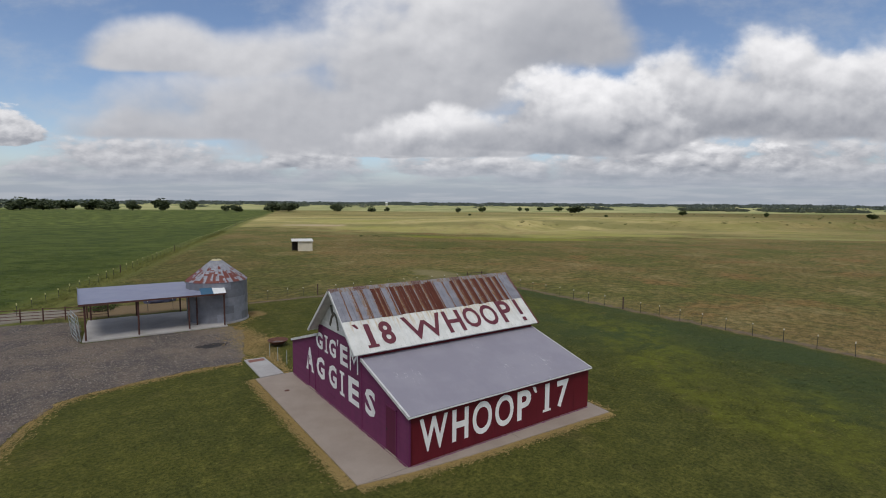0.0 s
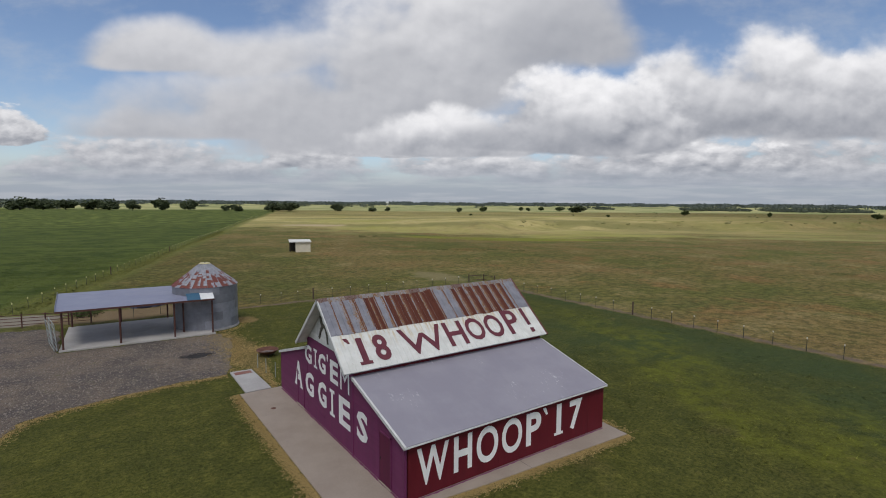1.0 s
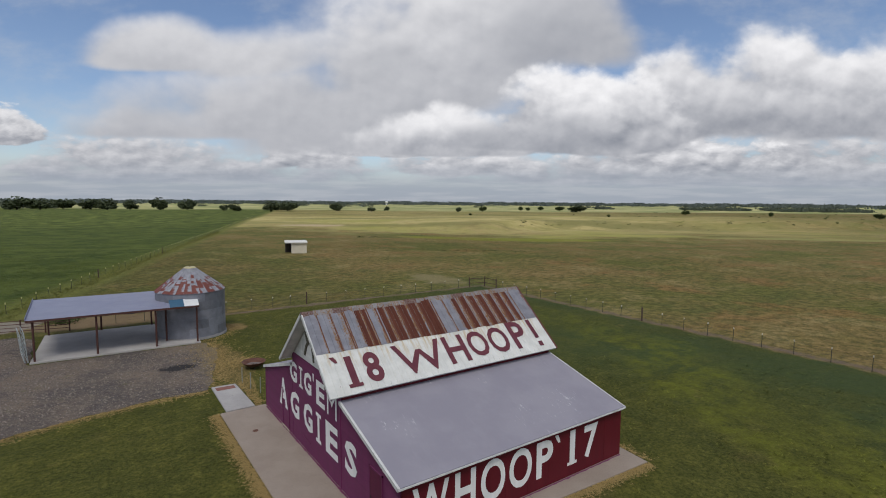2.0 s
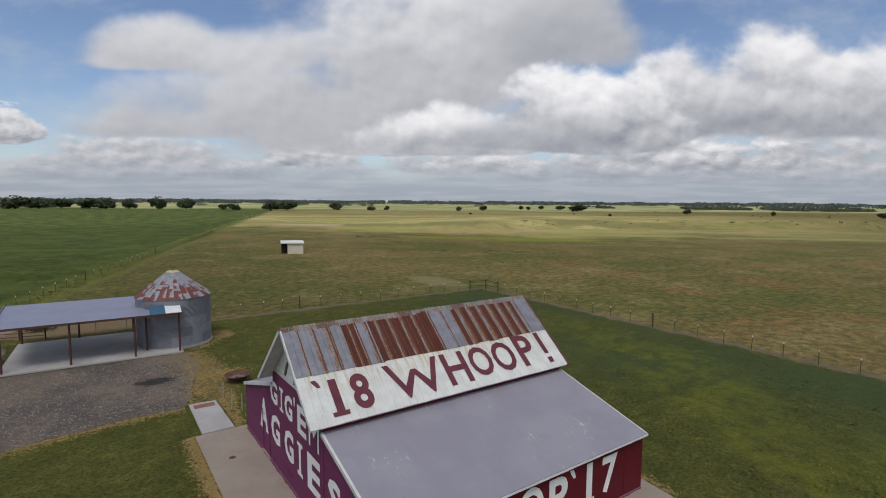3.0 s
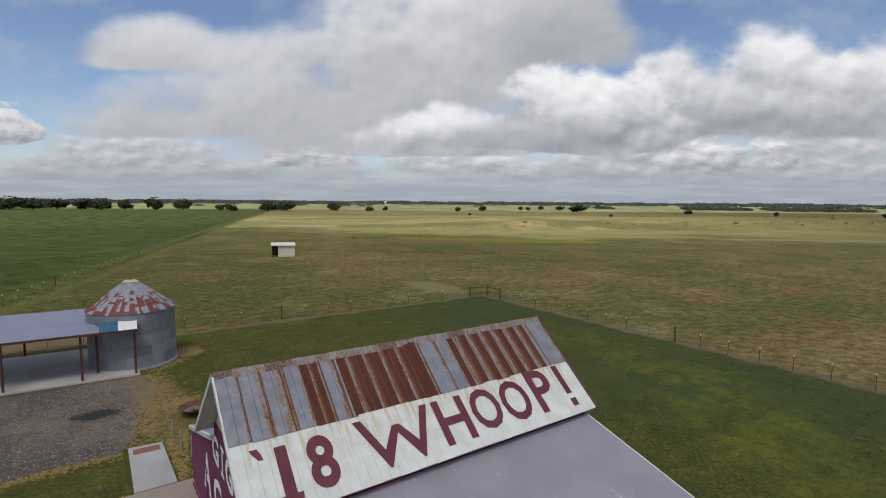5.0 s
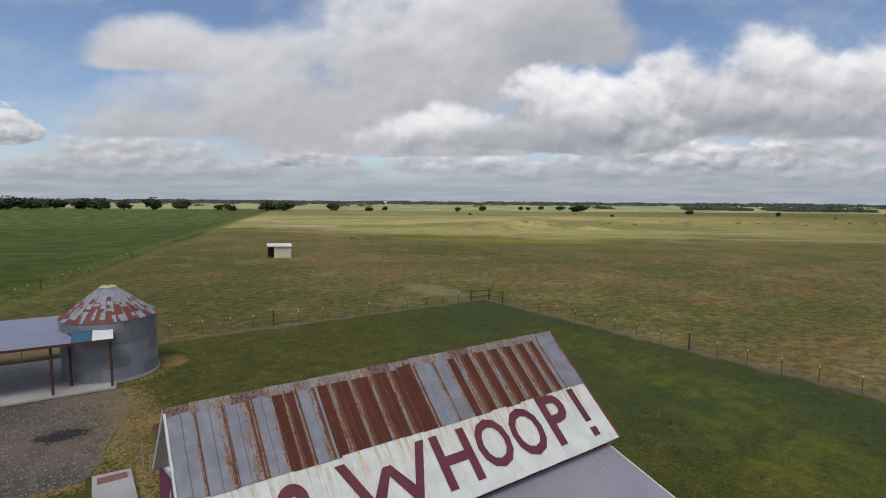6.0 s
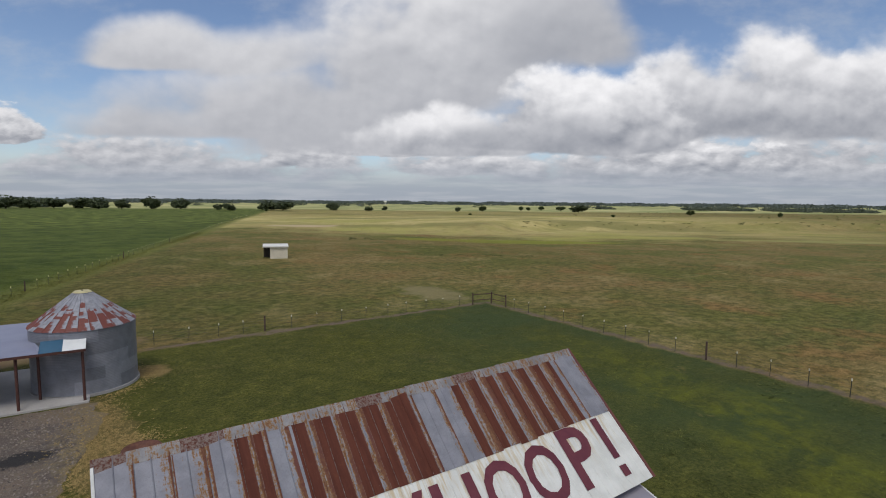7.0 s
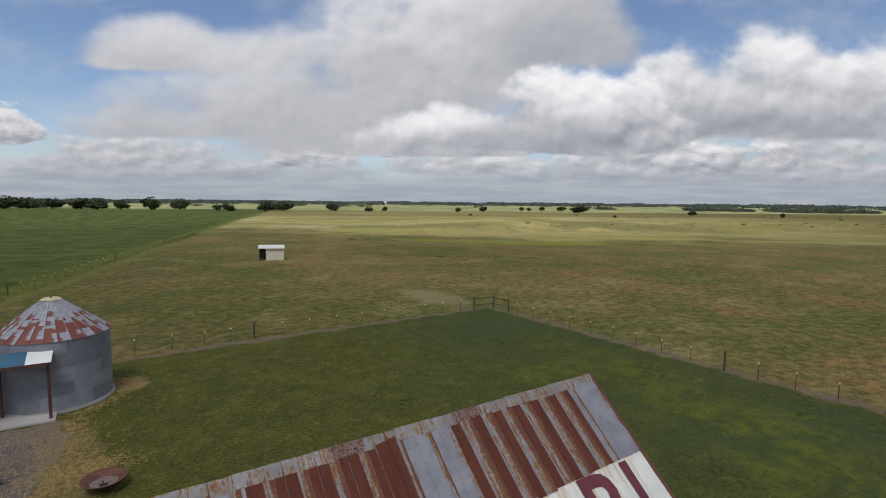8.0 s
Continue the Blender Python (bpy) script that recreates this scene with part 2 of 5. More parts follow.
    # pasture toned down towards low x, lens vignetting painted into the colour
    past = k.mix(k.step(k.math("ADD", x, k.math("MULTIPLY", k.math("SUBTRACT", n_field, 0.5), 40.0)), 40.0, 2.0), past, k.mix(1.0, past, (0.78, 0.82, 0.78), "MULTIPLY"))
    # bleached grass outside the fence corner
    px_, py_ = k.math("SUBTRACT", x, 36.3), k.math("SUBTRACT", y, 51.0)
    q = k.math("ADD", k.math("MULTIPLY", k.math("MULTIPLY", px_, px_), 0.075), k.math("MULTIPLY", k.math("MULTIPLY", py_, py_), 0.018))
    past = k.mix(k.step(k.math("ADD", q, k.math("MULTIPLY", k.math("SUBTRACT", n_small, 0.5), 2.4)), 1.2, 0.2, 0.0, 0.75), past, (0.27, 0.225, 0.115))
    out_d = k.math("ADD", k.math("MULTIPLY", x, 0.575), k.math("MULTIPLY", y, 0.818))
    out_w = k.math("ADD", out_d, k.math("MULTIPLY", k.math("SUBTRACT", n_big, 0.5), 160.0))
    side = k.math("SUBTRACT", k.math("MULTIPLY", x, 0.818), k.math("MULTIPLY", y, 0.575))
    # dry masks the far sunlit belt; its light is painted as straw tones
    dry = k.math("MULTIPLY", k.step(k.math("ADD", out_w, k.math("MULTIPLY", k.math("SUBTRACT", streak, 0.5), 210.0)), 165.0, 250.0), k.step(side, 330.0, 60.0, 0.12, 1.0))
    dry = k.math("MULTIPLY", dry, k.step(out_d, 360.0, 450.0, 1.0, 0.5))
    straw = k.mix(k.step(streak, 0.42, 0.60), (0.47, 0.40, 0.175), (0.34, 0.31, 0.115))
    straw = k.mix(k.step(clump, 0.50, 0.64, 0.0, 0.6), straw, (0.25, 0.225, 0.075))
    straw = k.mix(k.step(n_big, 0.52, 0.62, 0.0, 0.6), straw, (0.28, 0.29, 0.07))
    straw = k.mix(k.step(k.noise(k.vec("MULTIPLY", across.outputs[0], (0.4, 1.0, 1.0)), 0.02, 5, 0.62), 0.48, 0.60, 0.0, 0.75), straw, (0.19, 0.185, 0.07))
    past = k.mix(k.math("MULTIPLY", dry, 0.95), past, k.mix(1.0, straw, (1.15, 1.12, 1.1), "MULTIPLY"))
    for px, py, ax_, ay_, tone, amount in ((122.0, 130.0, 0.0006, 0.010, (0.22, 0.245, 0.03), 0.7), (82.0, 225.0, 0.004, 0.02, (0.50, 0.39, 0.26), 0.8), (250.0, 60.0, 0.0003, 0.02, (0.34, 0.32, 0.12), 0.6)):
        spot = k.vec("SUBTRACT", flat, (px, py, 0.0))
        along = k.math("SUBTRACT", k.math("MULTIPLY", k.xyz(spot)[0], 0.818), k.math("MULTIPLY", k.xyz(spot)[1], 0.575))
        deep = k.math("ADD", k.math("MULTIPLY", k.xyz(spot)[0], 0.575), k.math("MULTIPLY", k.xyz(spot)[1], 0.818))
        q = k.math("ADD", k.math("MULTIPLY", k.math("MULTIPLY", along, along), ax_), k.math("MULTIPLY", k.math("MULTIPLY", deep, deep), ay_))
        q = k.math("ADD", q, k.math("MULTIPLY", k.math("SUBTRACT", n_mid, 0.5), 2.4))
        past = k.mix(k.step(q, 1.3, 0.4, 0.0, amount), past, tone)
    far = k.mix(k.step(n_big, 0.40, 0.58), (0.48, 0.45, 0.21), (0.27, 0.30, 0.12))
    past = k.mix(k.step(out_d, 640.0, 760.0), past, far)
    # crop beyond the long fence
    off = k.math("SUBTRACT", k.math("ADD", x, 18.6), k.math("MULTIPLY", k.math("SUBTRACT", y, 45.75), 0.345))
    rows_ = k.noise(k.vec("MULTIPLY", across.outputs[0], (0.75, 1.0, 1.0)), 0.15, 6, 0.68)
    crop = k.mix(k.step(n_small, 0.35, 0.65), (0.040, 0.062, 0.014), (0.064, 0.094, 0.021))
    crop = k.mix(k.step(n_mid, 0.42, 0.62, 0.0, 0.6), crop, (0.085, 0.112, 0.024))
    crop = k.mix(k.step(rows_, 0.44, 0.60, 0.0, 0.65), crop, (0.105, 0.138, 0.032))
    crop = k.mix(k.step(n_tuft, 0.52, 0.36, 0.0, 0.5), crop, k.mix(1.0, crop, (0.55, 0.6, 0.55), "MULTIPLY"))
    # sunlit streaks over the far crop, painted as a lighter yellow-green
    crop = k.mix(k.math("MULTIPLY", k.step(y, 210.0, 330.0), k.step(rows_, 0.46, 0.66, 0.0, 0.8)), crop, (0.21, 0.25, 0.06))
    crop = k.mix(1.0, crop, (1.12, 1.06, 1.08), "MULTIPLY")
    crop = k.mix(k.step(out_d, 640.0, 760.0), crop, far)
    edge = k.math("MULTIPLY", k.step(k.math("ABSOLUTE", off), 4.5, 1.0), k.step(n_small, 0.35, 0.5, 0.35, 0.85))
    col = k.mix(k.step(off, 0.6, -0.6), past, crop)
    col = k.mix(edge, col, (0.16, 0.17, 0.045))
    wob = k.math("MULTIPLY", k.math("SUBTRACT", n_small, 0.5), 2.2)
    xw, yw = k.math("ADD", x, wob), k.math("ADD", y, wob)
    inside = k.math("MULTIPLY", k.step(xw, 38.2, 37.2), k.step(yw, 42.3, 41.2))
    col = k.mix(inside, col, lawn)
    # worn earth under the yard fence
    e1 = k.math("MULTIPLY", k.step(k.math("ABSOLUTE", k.math("SUBTRACT", xw, 38.35)), 0.85, 0.15), k.step(y, 42.5, 41.5))
    e2 = k.math("MULTIPLY", k.math("MULTIPLY", k.step(k.math("ABSOLUTE", k.math("SUBTRACT", yw, 42.3)), 0.7, 0.2), k.step(x, 39.5, 38.5)), k.step(x, 1.0, 4.0))
    earth = k.mix(n_fine, (0.125, 0.092, 0.068), (0.215, 0.165, 0.125))
    col = k.mix(k.math("MULTIPLY", k.math("MAXIMUM", e1, e2), k.step(n_tuft, 0.36, 0.56, 0.25, 0.95)), col, earth)
    # scuffed straw and dirt between yard, grain bin and barn
    sx, sy = k.math("ADD", x, 0.2), k.math("SUBTRACT", y, 25.5)
    r = k.math("ADD", k.math("MULTIPLY", k.math("MULTIPLY", sx, sx), 0.42), k.math("MULTIPLY", k.math("MULTIPLY", sy, sy), 0.024))
    r = k.math("ADD", r, k.math("MULTIPLY", k.math("SUBTRACT", n_small, 0.5), 2.2))
    col = k.mix(k.step(r, 1.25, 0.45, 0.0, 0.9), col, k.mix(n_fine, (0.105, 0.088, 0.032), (0.225, 0.172, 0.070)))
    bx, by = k.math("SUBTRACT", x, 2.6), k.math("SUBTRACT", y, 36.3)
    r = k.math("ADD", k.math("MULTIPLY", k.math("MULTIPLY", bx, bx), 0.45), k.math("MULTIPLY", k.math("MULTIPLY", by, by), 0.35))
    r = k.math("ADD", r, k.math("MULTIPLY", k.math("SUBTRACT", n_small, 0.5), 2.2))
    col = k.mix(k.step(r, 1.1, 0.4, 0.0, 0.85), col, k.mix(n_fine, (0.21, 0.145, 0.058), (0.35, 0.245, 0.108)))
    bx, by = k.math("ADD", x, 6.0), k.math("SUBTRACT", y, 45.5)
    r = k.math("ADD", k.math("MULTIPLY", k.math("MULTIPLY", bx, bx), 0.012), k.math("MULTIPLY", k.math("MULTIPLY", by, by), 0.11))
    r = k.math("ADD", r, k.math("MULTIPLY", k.math("SUBTRACT", n_small, 0.5), 2.0))
    col = k.mix(k.step(r, 1.2, 0.5, 0.0, 0.85), col, k.mix(n_fine, (0.155, 0.105, 0.062), (0.27, 0.195, 0.12)))
    bx, by = k.math("ADD", x, 17.5), k.math("SUBTRACT", y, 47.5)
    r = k.math("ADD", k.math("MULTIPLY", k.math("MULTIPLY", bx, bx), 0.03), k.math("MULTIPLY", k.math("MULTIPLY", by, by), 0.10))
    r = k.math("ADD", r, k.math("MULTIPLY", k.math("SUBTRACT", n_small, 0.5), 2.0))
    col = k.mix(k.step(r, 1.1, 0.6, 0.0, 0.85), col, k.mix(n_fine, (0.22, 0.185, 0.155), (0.34, 0.30, 0.26)))
    col = k.mix(k.step(n_fine, 0.3, 0.7, 0.0, 0.30), col, k.mix(1.0, col, (0.45, 0.45, 0.45), "MULTIPLY"))
    k.put(out.inputs[0], col)
    return g


GROUND = ground_group()


def ground_material():
    m, k, bs = material("grassland")
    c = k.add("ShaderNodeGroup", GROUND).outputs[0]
    p = k.add("ShaderNodeNewGeometry").outputs["Position"]
    h = k.math("ADD", k.noise(p, 1.1, 5, 0.7), k.math("MULTIPLY", k.noise(p, 9.0, 4, 0.7), 0.4))
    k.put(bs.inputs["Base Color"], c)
    k.put(bs.inputs["Normal"], k.bump(h, 0.9, 0.25))
    bs.inputs["Roughness"].default_value = 0.95
    bs.inputs["Specular IOR Level"].default_value = 0.1
    return m


def blade_material(name, tint, spread):
    """Grass that takes the tone of the ground it grows on, each blade a little different."""
    m, k, bs = material(name)
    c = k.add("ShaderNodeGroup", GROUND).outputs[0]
    r = k.add("ShaderNodeNewGeometry").outputs["Random Per Island"]
    v = k.math("MULTIPLY_ADD", r, spread, 1.1 - spread * 0.45)
    c = k.mix(1.0, c, k.join(v, v, v), "MULTIPLY")
    c = k.mix(k.step(r, 0.55, 1.0, 0.0, 0.22), c, tint)
    k.put(bs.inputs["Base Color"], c)
    nrm = k.add("ShaderNodeNewGeometry").outputs["Normal"]
    k.put(bs.inputs["Normal"], k.vec("NORMALIZE", k.vec("ADD", k.vec("SCALE", nrm, 0.35), (0, 0, 0.65))))
    bs.inputs["Roughness"].default_value = 0.85
    bs.inputs["Specular IOR Level"].default_value = 0.08
    return m


def island_material(name, a, b, rough=0.85, spec=0.2):
    m, k, bs = material(name)
    r = k.add("ShaderNodeNewGeometry").outputs["Random Per Island"]
    p = k.add("ShaderNodeNewGeometry").outputs["Position"]
    f = k.math("ADD", k.math("MULTIPLY", r, 0.7), k.math("MULTIPLY", k.noise(p, 0.3, 3), 0.3))
    k.put(bs.inputs["Base Color"], k.mix(f, a, b))
    bs.inputs["Roughness"].default_value = rough
    bs.inputs["Specular IOR Level"].default_value = spec
    return m


def galvanised(name, rust=0.0, edge=0.0, base=((0.185, 0.188, 0.220), (0.245, 0.248, 0.282))):
    """Old zinc sheet; rust runs down the slope in streaks and blotches (u across a strip, v down it)."""
    m, k, bs = material(name)
    uv = coords(k, "UV")
    p = k.add("ShaderNodeNewGeometry").outputs["Position"]
    u, v, _ = k.xyz(uv)
    z1 = k.noise(p, 2.2, 5, 0.6)
    c = k.mix(k.step(z1, 0.35, 0.65), *base)
    c = k.mix(k.step(k.noise(p, 35.0, 3, 0.7), 0.45, 0.75, 0.0, 0.35), c, (0.115, 0.115, 0.128))
    run = k.noise(k.vec("MULTIPLY", p, (13.0, 1.5, 1.5)), 1.0, 7, 0.74)
    spot = k.noise(p, 12.0, 7, 0.78)
    f = k.math("ADD", k.math("MULTIPLY", run, 0.55), k.math("MULTIPLY", spot, 0.45))
    bias = k.math("MULTIPLY", k.step(k.math("ABSOLUTE", k.math("SUBTRACT", u, 0.92)), 0.55, 0.0), edge)
    f = k.math("ADD", k.math("ADD", f, bias), rust)
    red = k.mix(k.step(k.noise(p, 11.0, 5, 0.7), 0.35, 0.65), (0.095, 0.032, 0.019), (0.150, 0.064, 0.028))
    red = k.mix(k.step(k.noise(p, 1.7, 4, 0.6), 0.4, 0.7), red, (0.105, 0.034, 0.026))
    mask = k.step(f, 0.57, 0.63)
    red = k.mix(k.step(f, 0.60, 0.70), (0.225, 0.125, 0.050), red)
    c = k.mix(mask, c, red)
    k.put(bs.inputs["Base Color"], c)
    k.put(bs.inputs["Roughness"], k.math("MULTIPLY_ADD", mask, 0.2, 0.68))
    k.put(bs.inputs["Metallic"], k.math("MULTIPLY", k.math("SUBTRACT", 1.0, mask), 0.25))
    k.put(bs.inputs["Normal"], k.bump(k.noise(p, 3.0, 4, 0.6), 0.25, 0.03))
    return m


def rust_solid():
    m, k, bs = material("rust_red_sheet")
    p = k.add("ShaderNodeNewGeometry").outputs["Position"]
    run = k.noise(k.vec("MULTIPLY", p, (8.0, 0.8, 0.8)), 1.0, 6, 0.65)
    c = k.mix(k.step(run, 0.35, 0.65), (0.078, 0.024, 0.016), (0.104, 0.033, 0.021))
    c = k.mix(k.step(k.noise(p, 9.0, 5, 0.7), 0.55, 0.72, 0.0, 0.6), c, (0.130, 0.048, 0.024))
    c = k.mix(k.step(k.noise(p, 16.0, 6, 0.75), 0.66, 0.74, 0.0, 0.6), c, (0.22, 0.17, 0.14))
    u = k.xyz(coords(k, "UV"))[0]
    worn = k.math("MULTIPLY", k.step(k.math("ABSOLUTE", k.math("SUBTRACT", u, 0.5)), 0.43, 0.49), k.step(k.noise(p, 20.0, 5, 0.7), 0.38, 0.58))
    c = k.mix(k.math("MULTIPLY", worn, 0.8), c, (0.20, 0.165, 0.15))
    k.put(bs.inputs["Base Color"], c)
    bs.inputs["Roughness"].default_value = 0.85
    bs.inputs["Specular IOR Level"].default_value = 0.2
    k.put(bs.inputs["Normal"], k.bump(run, 0.2, 0.02))
    return m


def white_sheet():
    """White-painted sheet with faint brown runs that start at its upper edge (v = 1)."""
    m, k, bs = material("white_painted_sheet")
    uv = coords(k, "UV")
    p = k.add("ShaderNodeNewGeometry").outputs["Position"]
    u, v, _ = k.xyz(uv)
    c = k.mix(k.step(k.noise(p, 1.6, 6, 0.65), 0.35, 0.65), (0.545, 0.55, 0.525), (0.63, 0.635, 0.61))
    run = k.noise(k.vec("MULTIPLY", p, (7.0, 0.7, 0.7)), 1.0, 6, 0.7)
    c = k.mix(k.step(run, 0.52, 0.70, 0.0, 0.25), c, (0.52, 0.50, 0.46))
    stain = k.math("MULTIPLY", k.step(run, 0.46, 0.62), k.step(k.math("ADD", v, k.math("MULTIPLY", run, 0.5)), 0.66, 1.25, 0.0, 0.62))
    c = k.mix(stain, c, (0.44, 0.31, 0.125))
    c = k.mix(k.step(k.noise(p, 24.0, 5, 0.7), 0.64, 0.74, 0.0, 0.5), c, (0.48, 0.46, 0.44))
    k.put(bs.inputs["Base Color"], c)
    bs.inputs["Roughness"].default_value = 0.8
    bs.inputs["Specular IOR Level"].default_value = 0.3
    return m


def painted(name, a, b, wear=(0.3, 0.25, 0.25), amount=0.25, rough=0.55, run_axis=(3.0, 3.0, 0.5)):
    """Paint on boards or sheets: slight fading in runs, small chips."""
    m, k, bs = material(name)
    p = k.add("ShaderNodeNewGeometry").outputs["Position"]
    r = k.add("ShaderNodeObjectInfo").outputs["Random"]
    run = k.noise(k.vec("MULTIPLY", p, run_axis), 0.9, 6, 0.65)
    c = k.mix(k.step(k.math("ADD", run, k.math("MULTIPLY", r, 0.16)), 0.38, 0.76), a, b)
    c = k.mix(k.step(k.noise(p, 14.0, 6, 0.75), 0.665, 0.74, 0.0, amount), c, wear)
    k.put(bs.inputs["Base Color"], c)
    k.put(bs.inputs["Roughness"], k.math("MULTIPLY_ADD", run, 0.25, rough - 0.1))
    bs.inputs["Specular IOR Level"].default_value = 0.25
    k.put(bs.inputs["Normal"], k.bump(k.noise(p, 22.0, 4, 0.6), 0.12, 0.01))
    return m


def lean_roof():
    """Lavender-grey coated roof with chalky scuffs."""
    m, k, bs = material("grey_coated_roof")
    p = k.add("ShaderNodeNewGeometry").outputs["Position"]
    c = k.mix(k.step(k.noise(p, 0.55, 5, 0.6), 0.35, 0.65), (0.232, 0.220, 0.262), (0.262, 0.250, 0.290))
    run = k.noise(k.vec("MULTIPLY", p, (2.6, 0.45, 0.5)), 1.0, 6, 0.7)
    c = k.mix(k.step(run, 0.55, 0.72, 0.0, 0.35), c, (0.29, 0.28, 0.315))
    scuff = k.noise(k.vec("MULTIPLY", p, (9.0, 2.6, 2.6)), 1.0, 7, 0.75)
    where = k.step(k.noise(p, 0.5, 3, 0.5), 0.52, 0.68)
    c = k.mix(k.math("MULTIPLY", k.step(scuff, 0.57, 0.66), k.math("MULTIPLY", where, 0.85)), c, (0.52, 0.51, 0.54))
    k.put(bs.inputs["Base Color"], c)
    bs.inputs["Roughness"].default_value = 0.6
    k.put(bs.inputs["Normal"], k.bump(k.noise(p, 1.3, 4, 0.6), 0.12, 0.05))
    return m


def bin_roof():
    """Zinc petals whose lower half keeps ragged squares of old red paint."""
    m, k, bs = material("grain_bin_roof_sheet")
    uv = coords(k, "UV")
    u, v, _ = k.xyz(uv)
    p = k.add("ShaderNodeNewGeometry").outputs["Position"]
    r = k.add("ShaderNodeObjectInfo").outputs["Random"]
    c = k.mix(k.step(k.noise(p, 3.0, 5, 0.65), 0.35, 0.65), (0.20, 0.207, 0.238), (0.295, 0.302, 0.335))
    # one side of each petal keeps its paint, with a stepped edge and squares broken off
    def cells(count, shift):
        nd = k.add("ShaderNodeTexWhiteNoise")
        nd.noise_dimensions = "2D"
        k.put(nd.inputs["Vector"], k.join(k.math("FLOOR", k.math("MULTIPLY_ADD", v, count, shift)), k.math("MULTIPLY", r, 61.0), 0.0))
        return nd.outputs["Value"]

    rag = k.math("MULTIPLY", k.math("SUBTRACT", k.noise(p, 8.0, 4, 0.7), 0.5), 0.25)
    reach = k.math("ADD", k.math("MULTIPLY_ADD", cells(10.0, 0.0), 0.70, 0.28), rag)
    side = k.step(k.math("SUBTRACT", reach, u), -0.02, 0.03)
    top = k.math("ADD", k.math("MULTIPLY_ADD", r, 0.30, 0.46), rag)
    f = k.math("MULTIPLY", side, k.step(v, k.math("ADD", top, 0.03), top))
    f = k.math("MULTIPLY", f, k.step(k.math("ADD", cells(14.0, 0.4), rag), 0.10, 0.16))
    red = k.mix(k.noise(p, 6.0, 4, 0.7), (0.115, 0.028, 0.022), (0.175, 0.048, 0.034))
    c = k.mix(f, c, red)
    k.put(bs.inputs["Base Color"], c)
    bs.inputs["Roughness"].default_value = 0.6
    bs.inputs["Metallic"].default_value = 0.1
    return m


def concrete(name, a, b):
    m, k, bs = material(name)
    p = k.add("ShaderNodeNewGeometry").outputs["Position"]
    f = k.math("ADD", k.math("MULTIPLY", k.noise(p, 0.5, 6, 0.65), 0.6), k.math("MULTIPLY", k.noise(p, 14.0, 4, 0.7), 0.4))
    c = k.mix(k.step(f, 0.36, 0.64), a, b)
    c = k.mix(k.step(k.noise(p, 1.7, 6, 0.75), 0.60, 0.72, 0.0, 0.4), c, tuple(v * 0.55 for v in a))
    k.put(bs.inputs["Base Color"], c)
    bs.inputs["Roughness"].default_value = 0.85
    k.put(bs.inputs["Normal"], k.bump(k.noise(p, 40.0, 4, 0.7), 0.25, 0.01))
    return m


def gravel_material():
    m, k, bs = material("gravel_bed")
    p = k.add("ShaderNodeNewGeometry").outputs["Position"]
    n1, n2, n3 = k.noise(p, 0.22, 4, 0.6), k.noise(p, 2.0, 5, 0.7), k.noise(p, 26.0, 4, 0.75)
    c = k.mix(k.step(n1, 0.38, 0.62), (0.060, 0.048, 0.043), (0.150, 0.110, 0.080))
    c = k.mix(k.step(n2, 0.48, 0.66, 0.0, 0.7), c, (0.165, 0.130, 0.095))
    c = k.mix(k.step(n3, 0.52, 0.66, 0.0, 0.7), c, (0.26, 0.245, 0.235))
    c = k.mix(k.step(n3, 0.46, 0.34, 0.0, 0.7), c, (0.035, 0.032, 0.032))
    weed = k.math("MULTIPLY", k.step(k.noise(p, 0.55, 5, 0.7), 0.60, 0.72), 0.7)
    c = k.mix(weed, c, (0.11, 0.10, 0.04))
    x, y, _ = k.xyz(p)
    soil = k.step(k.math("ADD", x, k.math("MULTIPLY", k.math("SUBTRACT", k.noise(p, 0.8, 5, 0.7), 0.5), 6.0)), -2.6, -0.8, 0.0, 0.85)
    c = k.mix(soil, c, k.mix(k.noise(p, 5.0, 5, 0.75), (0.105, 0.078, 0.045), (0.24, 0.185, 0.095)))
    ax, ay = k.math("ADD", x, 3.3), k.math("SUBTRACT", y, 25.7)
    r = k.math("ADD", k.math("MULTIPLY", k.math("MULTIPLY", ax, ax), 0.55), k.math("MULTIPLY", k.math("MULTIPLY", ay, ay), 1.5))
    r = k.math("ADD", r, k.math("MULTIPLY", k.math("SUBTRACT", k.noise(p, 1.2, 5, 0.7), 0.5), 3.4))
    c = k.mix(k.step(r, 1.1, 0.4, 0.0, 0.95), c, (0.012, 0.011, 0.012))
    k.put(bs.inputs["Base Color"], c)
    bs.inputs["Roughness"].default_value = 0.95
    k.put(bs.inputs["Normal"], k.bump(k.math("ADD", n3, n2), 0.8, 0.05))
    return m


M_GROUND = ground_material()
M_LAWN = blade_material("lawn_blades", (0.13, 0.145, 0.03), 1.35)
M_WEED = blade_material("pasture_blades", (0.24, 0.21, 0.08), 0.7)
M_CROP = blade_material("crop_leaves", (0.07, 0.10, 0.02), 0.6)
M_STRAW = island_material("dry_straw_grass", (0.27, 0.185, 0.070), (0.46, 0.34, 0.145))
M_STONE = island_material("gravel_stones", (0.045, 0.037, 0.034), (0.33, 0.285, 0.245), 0.9)
M_GRAVEL = gravel_material()
M_SLAB = concrete("apron_concrete", (0.248, 0.202, 0.166), (0.305, 0.255, 0.212))
M_PAD = concrete("pale_concrete", (0.30, 0.288, 0.282), (0.38, 0.366, 0.36))
M_FLOOR = concrete("shed_floor_concrete", (0.33, 0.315, 0.30), (0.42, 0.40, 0.385))
M_FRONT = painted("maroon_paint", (0.090, 0.0055, 0.012), (0.114, 0.0088, 0.016), (0.16, 0.05, 0.04), 0.3)
